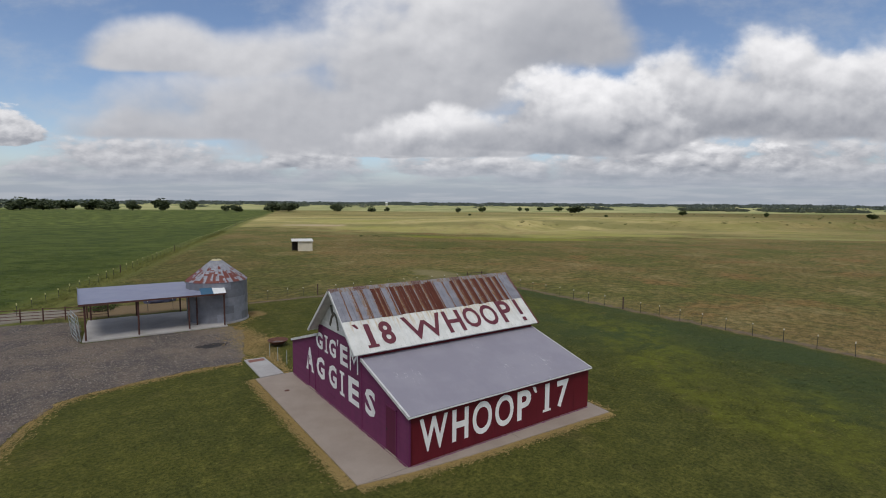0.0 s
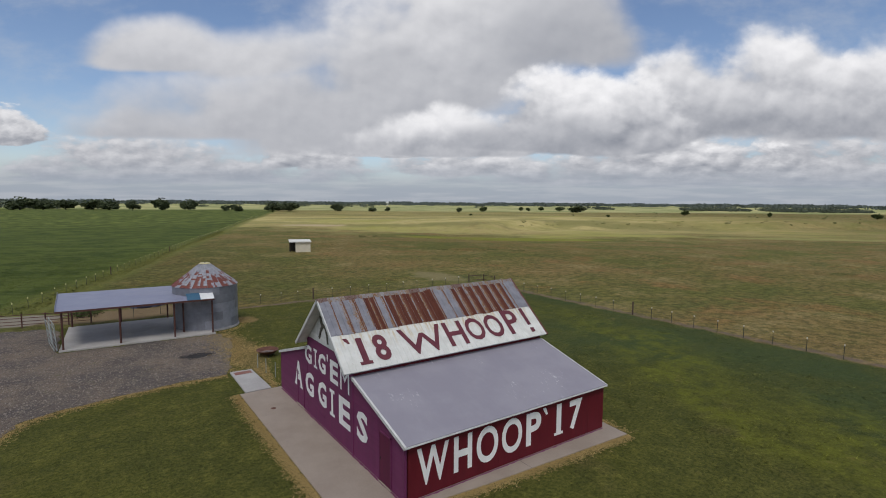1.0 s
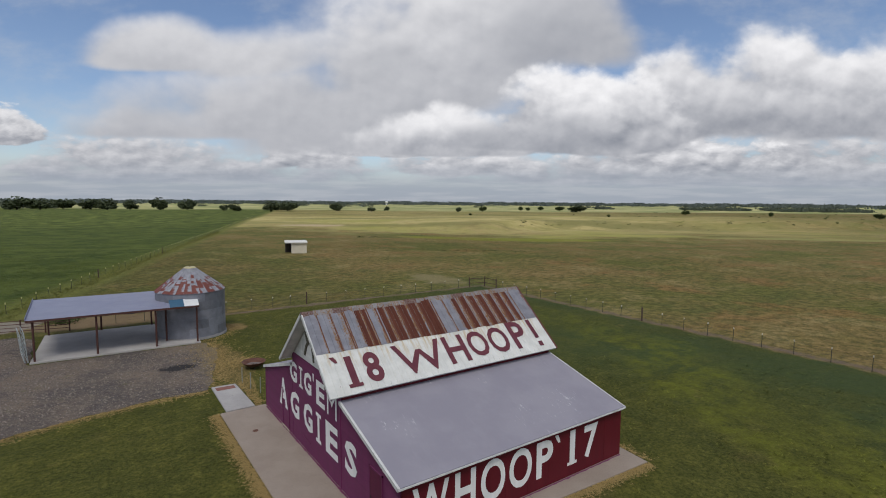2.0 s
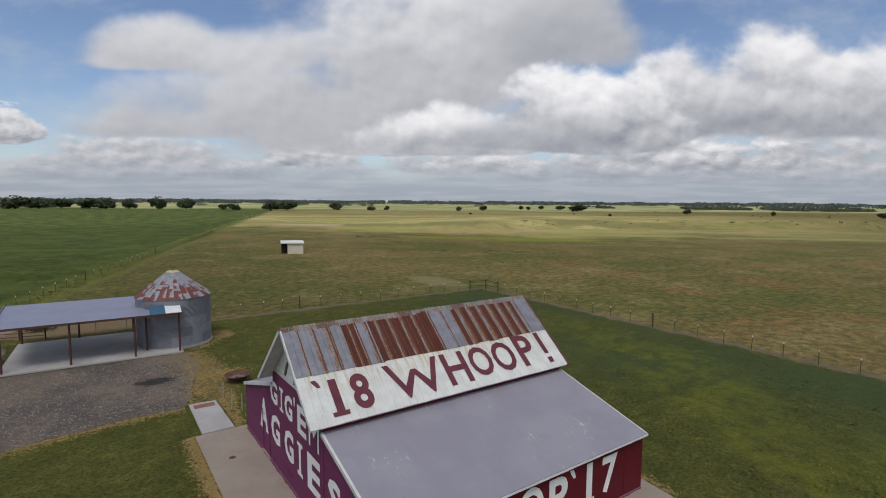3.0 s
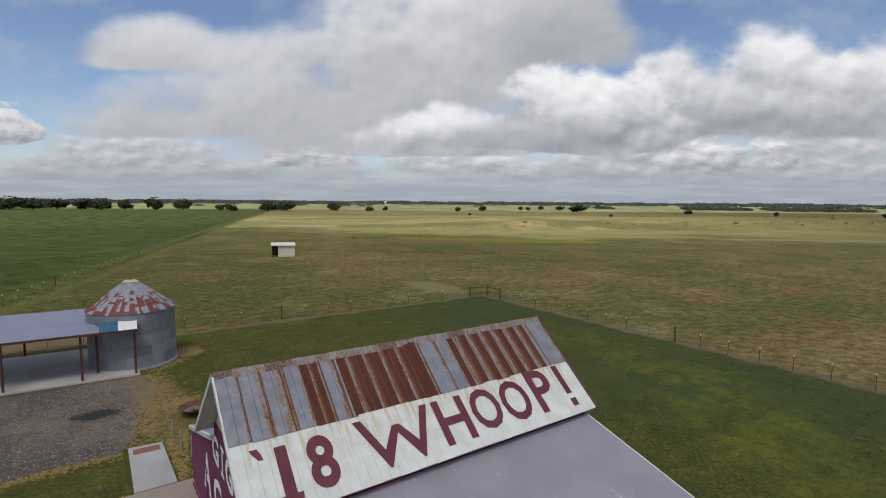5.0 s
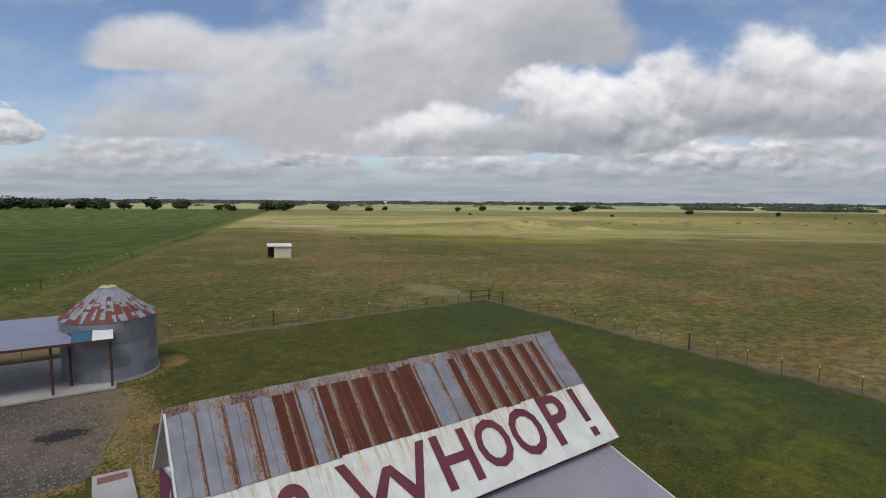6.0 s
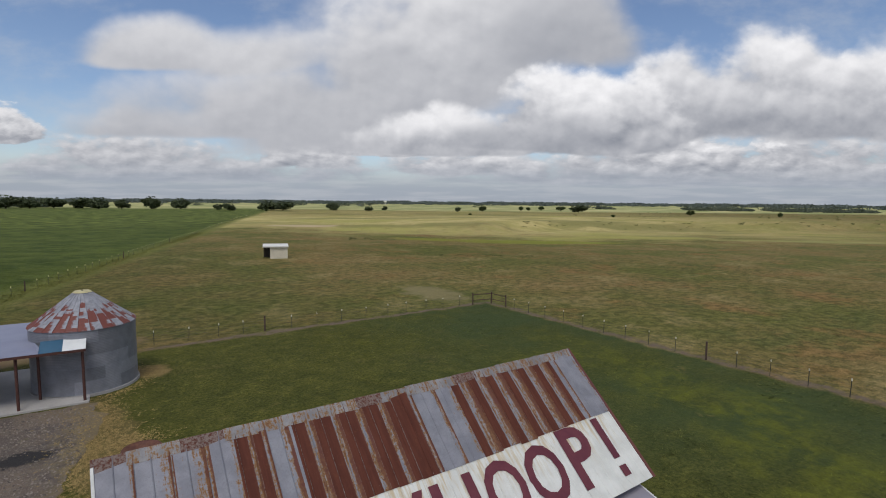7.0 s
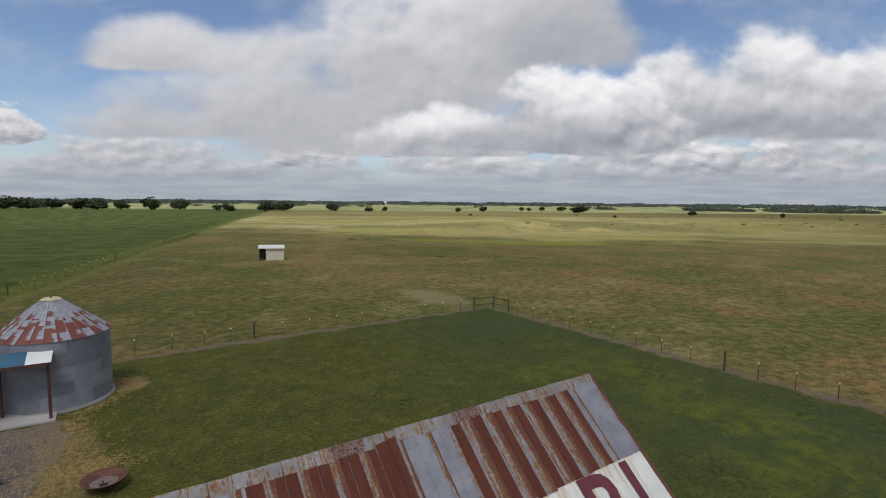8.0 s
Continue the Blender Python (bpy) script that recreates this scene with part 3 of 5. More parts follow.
M_GABLE = painted("faded_plum_paint", (0.122, 0.022, 0.074), (0.150, 0.031, 0.092), (0.18, 0.09, 0.12), 0.3)
M_DOOR = painted("dull_maroon_paint", (0.088, 0.010, 0.036), (0.112, 0.016, 0.048), (0.18, 0.09, 0.12), 0.3)
M_MAROON = painted("maroon_lettering", (0.098, 0.022, 0.036), (0.13, 0.034, 0.046), (0.30, 0.22, 0.2), 0.4)
M_LETTER = painted("white_lettering", (0.72, 0.73, 0.72), (0.82, 0.82, 0.81), (0.40, 0.30, 0.32), 0.4)
M_TRIM = painted("white_trim_paint", (0.50, 0.505, 0.495), (0.64, 0.64, 0.625), (0.36, 0.33, 0.3), 0.5)
M_WHITE = white_sheet()
M_ZINC = galvanised("zinc_sheet", -0.06, 0.0)
M_ZINC_M = galvanised("zinc_sheet_spotted", 0.0, 0.09)
M_ZINC_H = galvanised("zinc_sheet_streaked", 0.105, 0.18)
M_RIDGE = galvanised("ridge_zinc", 0.085, 0.0, ((0.19, 0.185, 0.195), (0.27, 0.265, 0.27)))
M_RUST = rust_solid()
M_BARGE = plain("dark_red_barge_board", (0.085, 0.022, 0.020), (0.13, 0.036, 0.030), 3, 0.7)
M_LEAN = lean_roof()
M_BINROOF = bin_roof()
M_BINWALL = plain("bin_wall_zinc", (0.180, 0.188, 0.218), (0.245, 0.253, 0.288), 2.0, 0.5, 0.3, 0.1, 30, 0.5, 0.22)
M_SHEDROOF = plain("shed_roof_sheet", (0.205, 0.213, 0.295), (0.24, 0.25, 0.33), 0.8, 0.5, 0.1, 0.06, 20)
M_BLUE = plain("blue_sheet", (0.024, 0.085, 0.15), (0.032, 0.105, 0.18), 2, 0.5)
M_PALE = plain("pale_sheet", (0.60, 0.62, 0.62), (0.70, 0.71, 0.70), 2, 0.5)
M_PIPE = plain("rust_brown_pipe", (0.055, 0.022, 0.018), (0.095, 0.036, 0.026), 6, 0.75)
M_GALVPIPE = plain("galvanised_tube", (0.27, 0.30, 0.30), (0.38, 0.41, 0.40), 6, 0.5, 0.3)
M_TPOST = plain("dark_green_steel", (0.030, 0.036, 0.026), (0.055, 0.055, 0.042), 8, 0.7)
M_TIP = plain("white_post_tip", (0.62, 0.60, 0.50), (0.74, 0.71, 0.60), 8, 0.6)
M_TIPY = plain("yellow_post_tip", (0.55, 0.52, 0.22), (0.64, 0.60, 0.28), 8, 0.6)
M_WOOD = plain("weathered_post_wood", (0.052, 0.032, 0.025), (0.095, 0.060, 0.047), 9, 0.9, 0.0, 0.4)
M_WIRE = plain("fence_wire", (0.09, 0.08, 0.075), (0.14, 0.125, 0.115), 9, 0.6, 0.4)
M_BOWL = plain("rusted_bowl_iron", (0.075, 0.028, 0.020), (0.15, 0.062, 0.038), 5, 0.7, 0.2, 0.2)
M_ASH = plain("grey_ash", (0.10, 0.072, 0.062), (0.20, 0.16, 0.145), 9, 0.95, 0.0, 0.6)
M_SOOT = plain("charred_wood", (0.012, 0.011, 0.011), (0.03, 0.026, 0.024), 9, 0.95, 0.0, 0.5)
M_STAND = plain("dark_stand_iron", (0.02, 0.017, 0.016), (0.04, 0.03, 0.026), 6, 0.7)
M_CREAM = plain("cream_shelter_wall", (0.50, 0.46, 0.36), (0.60, 0.55, 0.44), 0.9, 0.7)
M_ROOFW = plain("pale_shelter_roof", (0.62, 0.61, 0.58), (0.72, 0.71, 0.68), 0.9, 0.6)
M_DARK = plain("dark_interior_boards", (0.03, 0.024, 0.02), (0.05, 0.04, 0.03), 3, 0.9)
M_MAT = plain("brick_red_mat", (0.17, 0.068, 0.052), (0.24, 0.105, 0.082), 4, 0.85, 0.0, 0.2)
M_TARP = plain("navy_tarp", (0.018, 0.020, 0.045), (0.032, 0.035, 0.07), 4, 0.5, 0.0, 0.2)
M_LOGO = plain("olive_emblem_paint", (0.06, 0.055, 0.04), (0.10, 0.09, 0.065), 9, 0.7)
M_CAP = plain("weathered_yellow_cap", (0.40, 0.36, 0.20), (0.52, 0.46, 0.27), 4, 0.7)
M_BARK = plain("tree_bark", (0.045, 0.035, 0.028), (0.08, 0.065, 0.05), 2, 0.95)
M_LEAF = island_material("oak_foliage", (0.036, 0.050, 0.026), (0.095, 0.115, 0.055), 0.8)
M_LEAF2 = island_material("mesquite_foliage", (0.030, 0.046, 0.014), (0.075, 0.095, 0.030), 0.8)
# distance haze is put into these two foliage colours, paler the farther off
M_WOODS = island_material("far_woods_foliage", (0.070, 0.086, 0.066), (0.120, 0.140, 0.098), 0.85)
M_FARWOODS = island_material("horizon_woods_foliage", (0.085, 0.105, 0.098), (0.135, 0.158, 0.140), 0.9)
M_TOWER = plain("white_tower_steel", (0.74, 0.75, 0.76), (0.82, 0.83, 0.84), 0.2, 0.5)
M_INNER = plain("dull_steel_backing", (0.12, 0.12, 0.13), (0.17, 0.17, 0.18), 2, 0.7)

# ---- building helpers ----


def part(name, bm, mats, parent=None, label="", smooth=False):
    me = bpy.data.meshes.new(name)
    bm.to_mesh(me)
    bm.free()
    for m in mats if isinstance(mats, (list, tuple)) else [mats]:
        me.materials.append(m)
    if smooth:
        me.polygons.foreach_set("use_smooth", [True] * len(me.polygons))
    ob = new(name, me)
    if parent:
        ob.parent = parent
    if label:
        ob["label"] = label
    return ob


def share(ob, parent, m):
    """Another piece on the same mesh."""
    o = new(ob.name.split(".")[0], ob.data)
    o.parent = parent
    o.matrix_basis = m
    return o


def thing(name, m, label, category, group="", kind=""):
    ob = new(name)
    ob.matrix_world = m
    return tagged(ob, label, category, group, kind)


def box(bm, lo, hi, mat=0, bevel=0.0):
    (x0, y0, z0), (x1, y1, z1) = lo, hi
    v = [bm.verts.new(c) for c in ((x0, y0, z0), (x1, y0, z0), (x1, y1, z0), (x0, y1, z0), (x0, y0, z1), (x1, y0, z1), (x1, y1, z1), (x0, y1, z1))]
    fs = [bm.faces.new([v[i] for i in q]) for q in ((3, 2, 1, 0), (4, 5, 6, 7), (0, 1, 5, 4), (1, 2, 6, 5), (2, 3, 7, 6), (3, 0, 4, 7))]
    for f in fs:
        f.material_index = mat
    if bevel:
        es = list({e for f in fs for e in f.edges})
        bmesh.ops.bevel(bm, geom=es, offset=bevel, segments=1, affect="EDGES")
    return v


def boxed(lo, hi, bevel=0.0):
    bm = bmesh.new()
    box(bm, lo, hi, 0, bevel)
    return bm


def tube(bm, a, b, r, sides=8, r2=None):
    a, b = Vector(a), Vector(b)
    q = (b - a).to_track_quat("Z", "Y")
    rings = []
    for c, rad in ((a, r), (b, r if r2 is None else r2)):
        rings.append([bm.verts.new(c + q @ Vector((rad * math.cos(2 * math.pi * i / sides), rad * math.sin(2 * math.pi * i / sides), 0))) for i in range(sides)])
    for i in range(sides):
        j = (i + 1) % sides
        bm.faces.new((rings[0][i], rings[0][j], rings[1][j], rings[1][i]))
    bm.faces.new(rings[0][::-1])
    bm.faces.new(rings[1])


def tubes(*segs, sides=8):
    bm = bmesh.new()
    for a, b, r in segs:
        tube(bm, a, b, r, sides)
    return bm


def slabbed(points, thick):
    """A flat sheet with thickness: points go round its top face; thick drops along its normal."""
    bm = bmesh.new()
    pts = [Vector(p) for p in points]
    nrm = (pts[1] - pts[0]).cross(pts[2] - pts[1]).normalized()
    top = [bm.verts.new(p) for p in pts]
    low = [bm.verts.new(p - nrm * thick) for p in pts]
    bm.faces.new(top)
    bm.faces.new(low[::-1])
    n = len(pts)
    for i in range(n):
        j = (i + 1) % n
        bm.faces.new((top[j], top[i], low[i], low[j]))
    return bm


def raw(name, verts, faces, mats, label="", category="", kind=""):
    me = bpy.data.meshes.new(name)
    me.from_pydata(verts, [], faces)
    for m in mats if isinstance(mats, (list, tuple)) else [mats]:
        me.materials.append(m)
    return tagged(new(name, me), label, category, "", kind)


GLYPHS = {}


def glyph(ch, weight, steps=5):
    """The outline of a character in the built-in font as mesh data, in a unit box."""
    key = (ch, weight, steps)
    if key not in GLYPHS:
        cu = bpy.data.curves.new("letter_outline", "FONT")
        cu.body, cu.offset, cu.resolution_u = ch, weight, steps
        ob = new("letter_outline", cu)
        bpy.context.view_layer.update()
        me = bpy.data.meshes.new_from_object(ob.evaluated_get(bpy.context.evaluated_depsgraph_get()))
        co = np.array([v.co[:2] for v in me.vertices])
        lo, hi = co.min(0), co.max(0)
        GLYPHS[key] = ((co - lo) / (hi - lo), [tuple(p.vertices) for p in me.polygons])
        bpy.data.meshes.remove(me)
        bpy.data.objects.remove(ob)
        bpy.data.curves.remove(cu)
    return GLYPHS[key]


def letter(ch, m, x0, x1, y0, y1, mat, parent, weight=0.02, bars=(), lean=0.0, dip=0.0, steps=5):
    """One painted character: x across, y up, in the plane m; bars are slab serifs (x0, x1, y0, y1) in its unit box."""
    co, faces = glyph(ch, weight, steps)
    bm = bmesh.new()

    def at(u, v, h=0.0):
        return m @ Vector((x0 + (x1 - x0) * u + lean * v * (y1 - y0), y0 + (y1 - y0) * v, h))

    if ch == "W" and dip:
        co = [(u, v * (1 - dip) if 0.28 < u < 0.72 and v > 0.4 else v) for u, v in co]
    vs = [bm.verts.new(at(u, v)) for u, v in co]
    for f in faces:
        try:
            bm.faces.new([vs[i] for i in f])
        except ValueError:
            pass
    for a, b, c, d in bars:
        bm.faces.new([bm.verts.new(at(u, v, 0.0012)) for u, v in ((a, c), (b, c), (b, d), (a, d))])
    return part("letter", bm, mat, parent)


# ---- ground: one sheet to the horizon ----
GZ = -0.05


def spaced(limit, near, step, grow):
    out, d, s = [0.0], 0.0, step
    while d < limit:
        d += s
        if d > near:
            s *= grow
        out.append(min(d, limit))
    return [-v for v in out[:0:-1]] + out


def ground_height(x, y):
    d = math.hypot(x - 12, y - 15)
    k = min(max((d - 70) / 250, 0.0), 1.0)
    out_d, side = 0.575 * x + 0.818 * y, 0.818 * x - 0.575 * y

    def ease(v, a, b):
        f = min(max((v - a) / (b - a), 0.0), 1.0)
        return f * f * (3 - 2 * f)

    # a shallow draw across the pasture with a low broken bank behind it
    brink = 250 + 0.16 * side + 34 * noise.noise((side / 70, 0.5, 2.0)) + 14 * noise.noise((side / 22, 0.5, 5.0))
    draw = -2.2 * ease(out_d, 95, 185) + 4.2 * ease(out_d, brink - 18, brink + 7) - 2.0 * ease(out_d, brink + 60, brink + 330)
    return GZ + draw * ease(side, -75, 40) * (1 - ease(side, 700, 1200)) + k * (1.1 * noise.noise((x / 90, y / 90, 0.3)) + 0.9 * noise.noise((x / 260, y / 260, 4.1)) - 0.35)


def build_ground():
    xs, ys = spaced(4400, 60, 3.0, 1.035), spaced(4400, 60, 3.0, 1.035)
    verts = [(x + 12, y + 15, ground_height(x + 12, y + 15)) for y in ys for x in xs]
    n = len(xs)
    faces = [(j * n + i, j * n + i + 1, (j + 1) * n + i + 1, (j + 1) * n + i) for j in range(len(ys) - 1) for i in range(n - 1)]
    ob = raw("ground", verts, faces, M_GROUND, "flat grassland of mown lawn, rough pasture and green crop", "ground", "structure")
    ob.data.polygons.foreach_set("use_smooth", [True] * len(faces))


build_ground()

# gravel yard: a thin bed with a ragged edge
YARD = [(-2.4, 19.9), (-5.3, 19.95), (-8.8, 19.35), (-11.6, 18.75), (-13.4, 17.8), (-14.4, 15.4), (-15.2, 12.8), (-16.6, 8.0), (-18.5, 2.0),
        (-24, -6), (-48, -10), (-50, 30), (-30, 47), (-19.0, 43.6), (-13.2, 41.9), (-12.2, 40), (-12.1, 32.2), (-4.0, 31.9), (-0.5, 31.6), (-0.1, 29.5), (-0.7, 26.8), (-1.4, 23.2)]


def build_yard():
    pts = []
    n = len(YARD)
    for i in range(n):
        a, b = Vector(YARD[i]), Vector(YARD[(i + 1) % n])
        k = max(1, int((b - a).length / 0.5)) if max(abs(a.x), abs(b.x)) < 30 else 4
        for j in range(k):
            p = a.lerp(b, j / k)
            w = noise.noise((p.x * 0.9, p.y * 0.9, 7)) * (0.8 if p.x > -2.2 and p.y > 21 else 0.35) + noise.noise((p.x * 3, p.y * 3, 2)) * 0.14
            t = (b - a).normalized()
            pts.append((p.x - t.y * w, p.y + t.x * w, GZ + 0.022))
    bm = bmesh.new()
    f = bm.faces.new([bm.verts.new(p) for p in pts])
    f.normal_update()
    if f.normal.z < 0:
        f.normal_flip()
    ex = bmesh.ops.extrude_face_region(bm, geom=[f])
    bmesh.ops.translate(bm, verts=[v for v in ex["geom"] if isinstance(v, bmesh.types.BMVert)], vec=(0, 0, -0.06))
    bmesh.ops.triangulate(bm, faces=bm.faces)
    bmesh.ops.recalc_face_normals(bm, faces=bm.faces)
    tagged(part("gravel_yard", bm, M_GRAVEL), "grey-brown gravel yard with a burnt black patch", "yard", "", "structure")


build_yard()


def in_yard(x, y):
    hit = False
    j = len(YARD) - 1
    for i in range(len(YARD)):
        (xi, yi), (xj, yj) = YARD[i], YARD[j]
        if (yi > y) != (yj > y) and x < (xj - xi) * (y - yi) / (yj - yi) + xi:
            hit = not hit
        j = i
    return hit


# concrete apron round the barn, the pale pad beyond it, and the red inset
APRON = [(-2.54, 0.0), (0.0, -0.42), (3.5, -0.74), (12.62, -1.2), (12.78, 0.5), (12.3, 15.6), (-2.54, 15.55)]
tagged(part("barn_apron", slabbed([(x, y, 0.0) for x, y in APRON], 0.16), M_SLAB), "weathered tan concrete apron round the barn", "pavement", "", "structure")
for a, b in (((-2.0, -0.07), (-0.02, 0.0)), ((0.9, -0.49), (0.6, -0.02)), ((6.1, -0.87), (6.1, -0.02))):
    bm = bmesh.new()
    d = Vector((b[0] - a[0], b[1] - a[1], 0)).normalized().cross(Vector((0, 0, 1))) * 0.006
    bm.faces.new([bm.verts.new(Vector((*p, 0.004)) + s * d) for p, s in ((a, 1), (b, 1), (b, -1), (a, -1))])
    tagged(part("apron_joint", bm, M_SOOT), "dark sawn joint in the concrete apron", "joint", "", "structure")
pad = part("step_pad", slabbed([(-2.2, 15.6, 0.03), (-0.62, 15.6, 0.03), (-0.72, 20.0, 0.03), (-2.15, 20.1, 0.03)], 0.14), M_PAD)
tagged(pad, "pale new concrete pad beside the barn apron", "pavement", "", "structure")
tagged(part("inset_mat", slabbed([(-1.98, 19.2, 0.045), (-0.88, 19.2, 0.045), (-0.88, 19.72, 0.045), (-1.98, 19.78, 0.045)], 0.014), M_MAT), "brick-red rectangular inset on the pale pad", "mat")

lid = thing("drain_lid", pose(-1.48, 12.28, 0), "small rusty drain lid set in the concrete apron", "drain")
bm = bmesh.new()
bmesh.ops.create_cone(bm, cap_ends=True, segments=20, radius1=0.15, radius2=0.14, depth=0.012, matrix=Matrix.Translation((0, 0, 0.006)))
part("plate", bm, M_BOWL, lid)
bm = bmesh.new()
bmesh.ops.create_cone(bm, cap_ends=True, segments=8, radius1=0.025, radius2=0.02, depth=0.02, matrix=Matrix.Translation((0, 0, 0.02)))
part("bolt", bm, M_STAND, lid)

# ---- the barn ----
BW, BD, RY, RZ = 12.18, 15.4, 7.66, 6.98      # width along x, depth along y, ridge
EY, EZ = 4.41, 4.11                           # lower edge of the high roof
X0, X1 = -0.54, 12.43                         # high roof's ends
LZ0, LZ1, CY = 2.36, 3.78, 4.70               # low roof: eave, top; centre bay's wall
barn = thing("painted_barn", pose(0, 0, 0), "maroon barn with white lettering and a rusty tin roof", "barn")


def lean_z(y):
    y = y if y < RY else 2 * RY - y
    return LZ0 + (LZ1 - LZ0) * (y + 0.15) / (CY + 0.15)


# front wall: tall sheets with thin gaps over a backing
part("wall_backing", boxed((0.02, 0.032, 0.0), (BW - 0.13, 0.12, 2.34)), M_FRONT, barn)
part("rear_wall", boxed((0.065, BD - 0.12, 0.0), (BW, BD, 2.33)), M_FRONT, barn)
bm = bmesh.new()
box(bm, (0, 0, 0.02), (1.212, 0.03, 2.36), 0, 0.003)
sheet = part("wall_sheet", bm, M_FRONT, barn)
for i in range(1, 10):
    share(sheet, barn, pose(i * 1.218, 0, 0))
# far gable and walls of the raised centre bay
for x in (BW - 0.12,):
    bm = slabbed([(BW, 0.035, 0.0), (BW, BD - 0.125, 0.0), (BW, BD - 0.125, 2.34), (BW, 10.62, 3.72), (BW, 10.62, 4.3), (BW, RY, 6.86), (BW, CY, 4.3), (BW, CY, 3.72), (BW, 0.035, 2.34)], 0.12)
    part("east_gable_wall", bm, M_FRONT, barn)
for y in (CY, 2 * RY - CY):
    part("clerestory_wall", boxed((0.05, y - 0.05, 3.6), (BW - 0.12, y + 0.05, 4.3)), M_FRONT, barn)
# lettered gable: lapped boards, plum below and white in the peak, on a backing
bm = slabbed([(0.06, BD, 0.0), (0.06, 0.0, 0.0), (0.06, 0.0, 2.34), (0.06, CY, 3.72), (0.06, CY, 4.3), (0.06, RY, 6.86), (0.06, 2 * RY - CY, 4.3), (0.06, 2 * RY - CY, 3.72), (0.06, BD, 2.34)], 0.06)
part("gable_backing", bm, M_GABLE, barn)


def lap_board(y0, y1, z, h, top0, top1, mat):
    """A lapped board: its foot stands 14 mm proud of its head; the head follows top0..top1."""
    bm = bmesh.new()
    q = [(-0.026, y0, z), (-0.026, y1, z), (-0.012, top1, z + h), (-0.012, top0, z + h)]
    f = [bm.verts.new(p) for p in q]
    b = [bm.verts.new((0.0, p[1], p[2])) for p in q]
    bm.faces.new(f[::-1])
    bm.faces.new((f[0], f[1], b[1], b[0]))
    for i, j in ((1, 2), (2, 3), (3, 0)):
        bm.faces.new((f[i], f[j], b[j], b[i]))
    bmesh.ops.recalc_face_normals(bm, faces=bm.faces)
    part("board", bm, mat, barn)


BH = 0.125
rs_paint = random.Random(9)


def low_reach(z):
    """Where the low roof's underside meets height z."""
    return max(0.0, -0.15 + (z - 0.04 - LZ0) * (CY + 0.15) / (LZ1 - LZ0))


for i in range(36):
    z = 0.02 + i * BH
    if z + BH < 3.78:
        a, b = low_reach(z), low_reach(z + BH)
        if a < CY - 0.2:
            lap_board(a, CY - 0.05, z, BH, b, CY - 0.05, M_GABLE)
            lap_board(2 * RY - CY + 0.05, min(BD, 2 * RY - a), z, BH, 2 * RY - CY + 0.05, min(BD, 2 * RY - b), M_GABLE)
    if z + BH <= 4.46:
        lap_board(CY, 2 * RY - CY, z, BH, CY, 2 * RY - CY, M_GABLE)
for i in range(20):
    z = 4.45 + i * BH

    def reach(h):
        return min(2 * RY - CY - RY, (RZ - 0.18 - h) * (RY - EY) / (RZ - EZ))

    a, b = reach(z), reach(z + BH)
    if b > 0.05:
        lap_board(RY - a, RY + a, z, BH, RY - b, RY + b, M_TRIM)
for y in (CY - 0.05,):
    part("bay_post", boxed((-0.06, y, 0.0), (0.01, y + 0.07, 3.86)), M_GABLE, barn)
part("corner_board", boxed((-0.035, -0.016, 0.0), (0.07, 0.05, 2.33)), M_GABLE, barn)
part("corner_board", boxed((-0.035, BD - 0.05, 0.0), (0.05, BD + 0.012, 2.33)), M_GABLE, barn)
# plank door near the corner, and the old doorway's jamb and threshold
door = part("door", boxed((-0.055, 1.1, 0.06), (-0.028, 2.02, 2.2), 0.004), M_DOOR, barn, "dull maroon plank door")
part("jamb", boxed((-0.066, 2.02, 0.02), (-0.02, 2.07, 2.26)), M_GABLE, door)
part("jamb", boxed((-0.066, 1.04, 0.02), (-0.02, 1.1, 2.26)), M_GABLE, door)
part("head", boxed((-0.066, 1.04, 2.2), (-0.02, 2.07, 2.26)), M_GABLE, door)
part("sill", boxed((-0.10, 1.0, 0.0), (-0.02, 2.1, 0.045), 0.006), M_SLAB, door, "worn concrete door sill")
part("latch", boxed((-0.085, 1.9, 1.02), (-0.055, 1.94, 1.14), 0.004), M_STAND, door)
part("jamb_post", boxed((-0.055, 12.25, 0.02), (-0.02, 12.33, 2.05)), M_GABLE, barn)
part("jamb_post", boxed((-0.055, 11.2, 0.02), (-0.02, 11.26, 2.05)), M_GABLE, barn)
part("sill", boxed((-0.10, 11.15, 0.0), (-0.02, 12.35, 0.045), 0.006), M_SLAB, barn, "worn concrete door sill")
part("hatch_frame", boxed((-0.05, 8.2, 0.52), (-0.024, 9.3, 0.58)), M_GABLE, barn)

# paint that ran down onto the concrete along both lettered walls
for name_, length, m, mt in (("paint_run", BW - 0.1, pose(0.06, -0.018, 0.0), M_GABLE), ("paint_run", BD - 0.3, pose(-0.037, BD - 0.2, 0.0, 0, 0, -90), M_GABLE)):
    bm = bmesh.new()
    n = int(length / 0.12)
    inner = [bm.verts.new((length * i / n, 0.0, 0.004)) for i in range(n + 1)]
    outer = [bm.verts.new((length * i / n, -0.05 - 0.07 * abs(noise.noise((i * 0.31, length, 1.0))) - 0.03 * rs_paint.random(), 0.003)) for i in range(n + 1)]
    for i in range(n):
        bm.faces.new((outer[i], outer[i + 1], inner[i + 1], inner[i]))
    part(name_, bm, mt, barn, "plum paint spilt on the concrete").matrix_basis = m

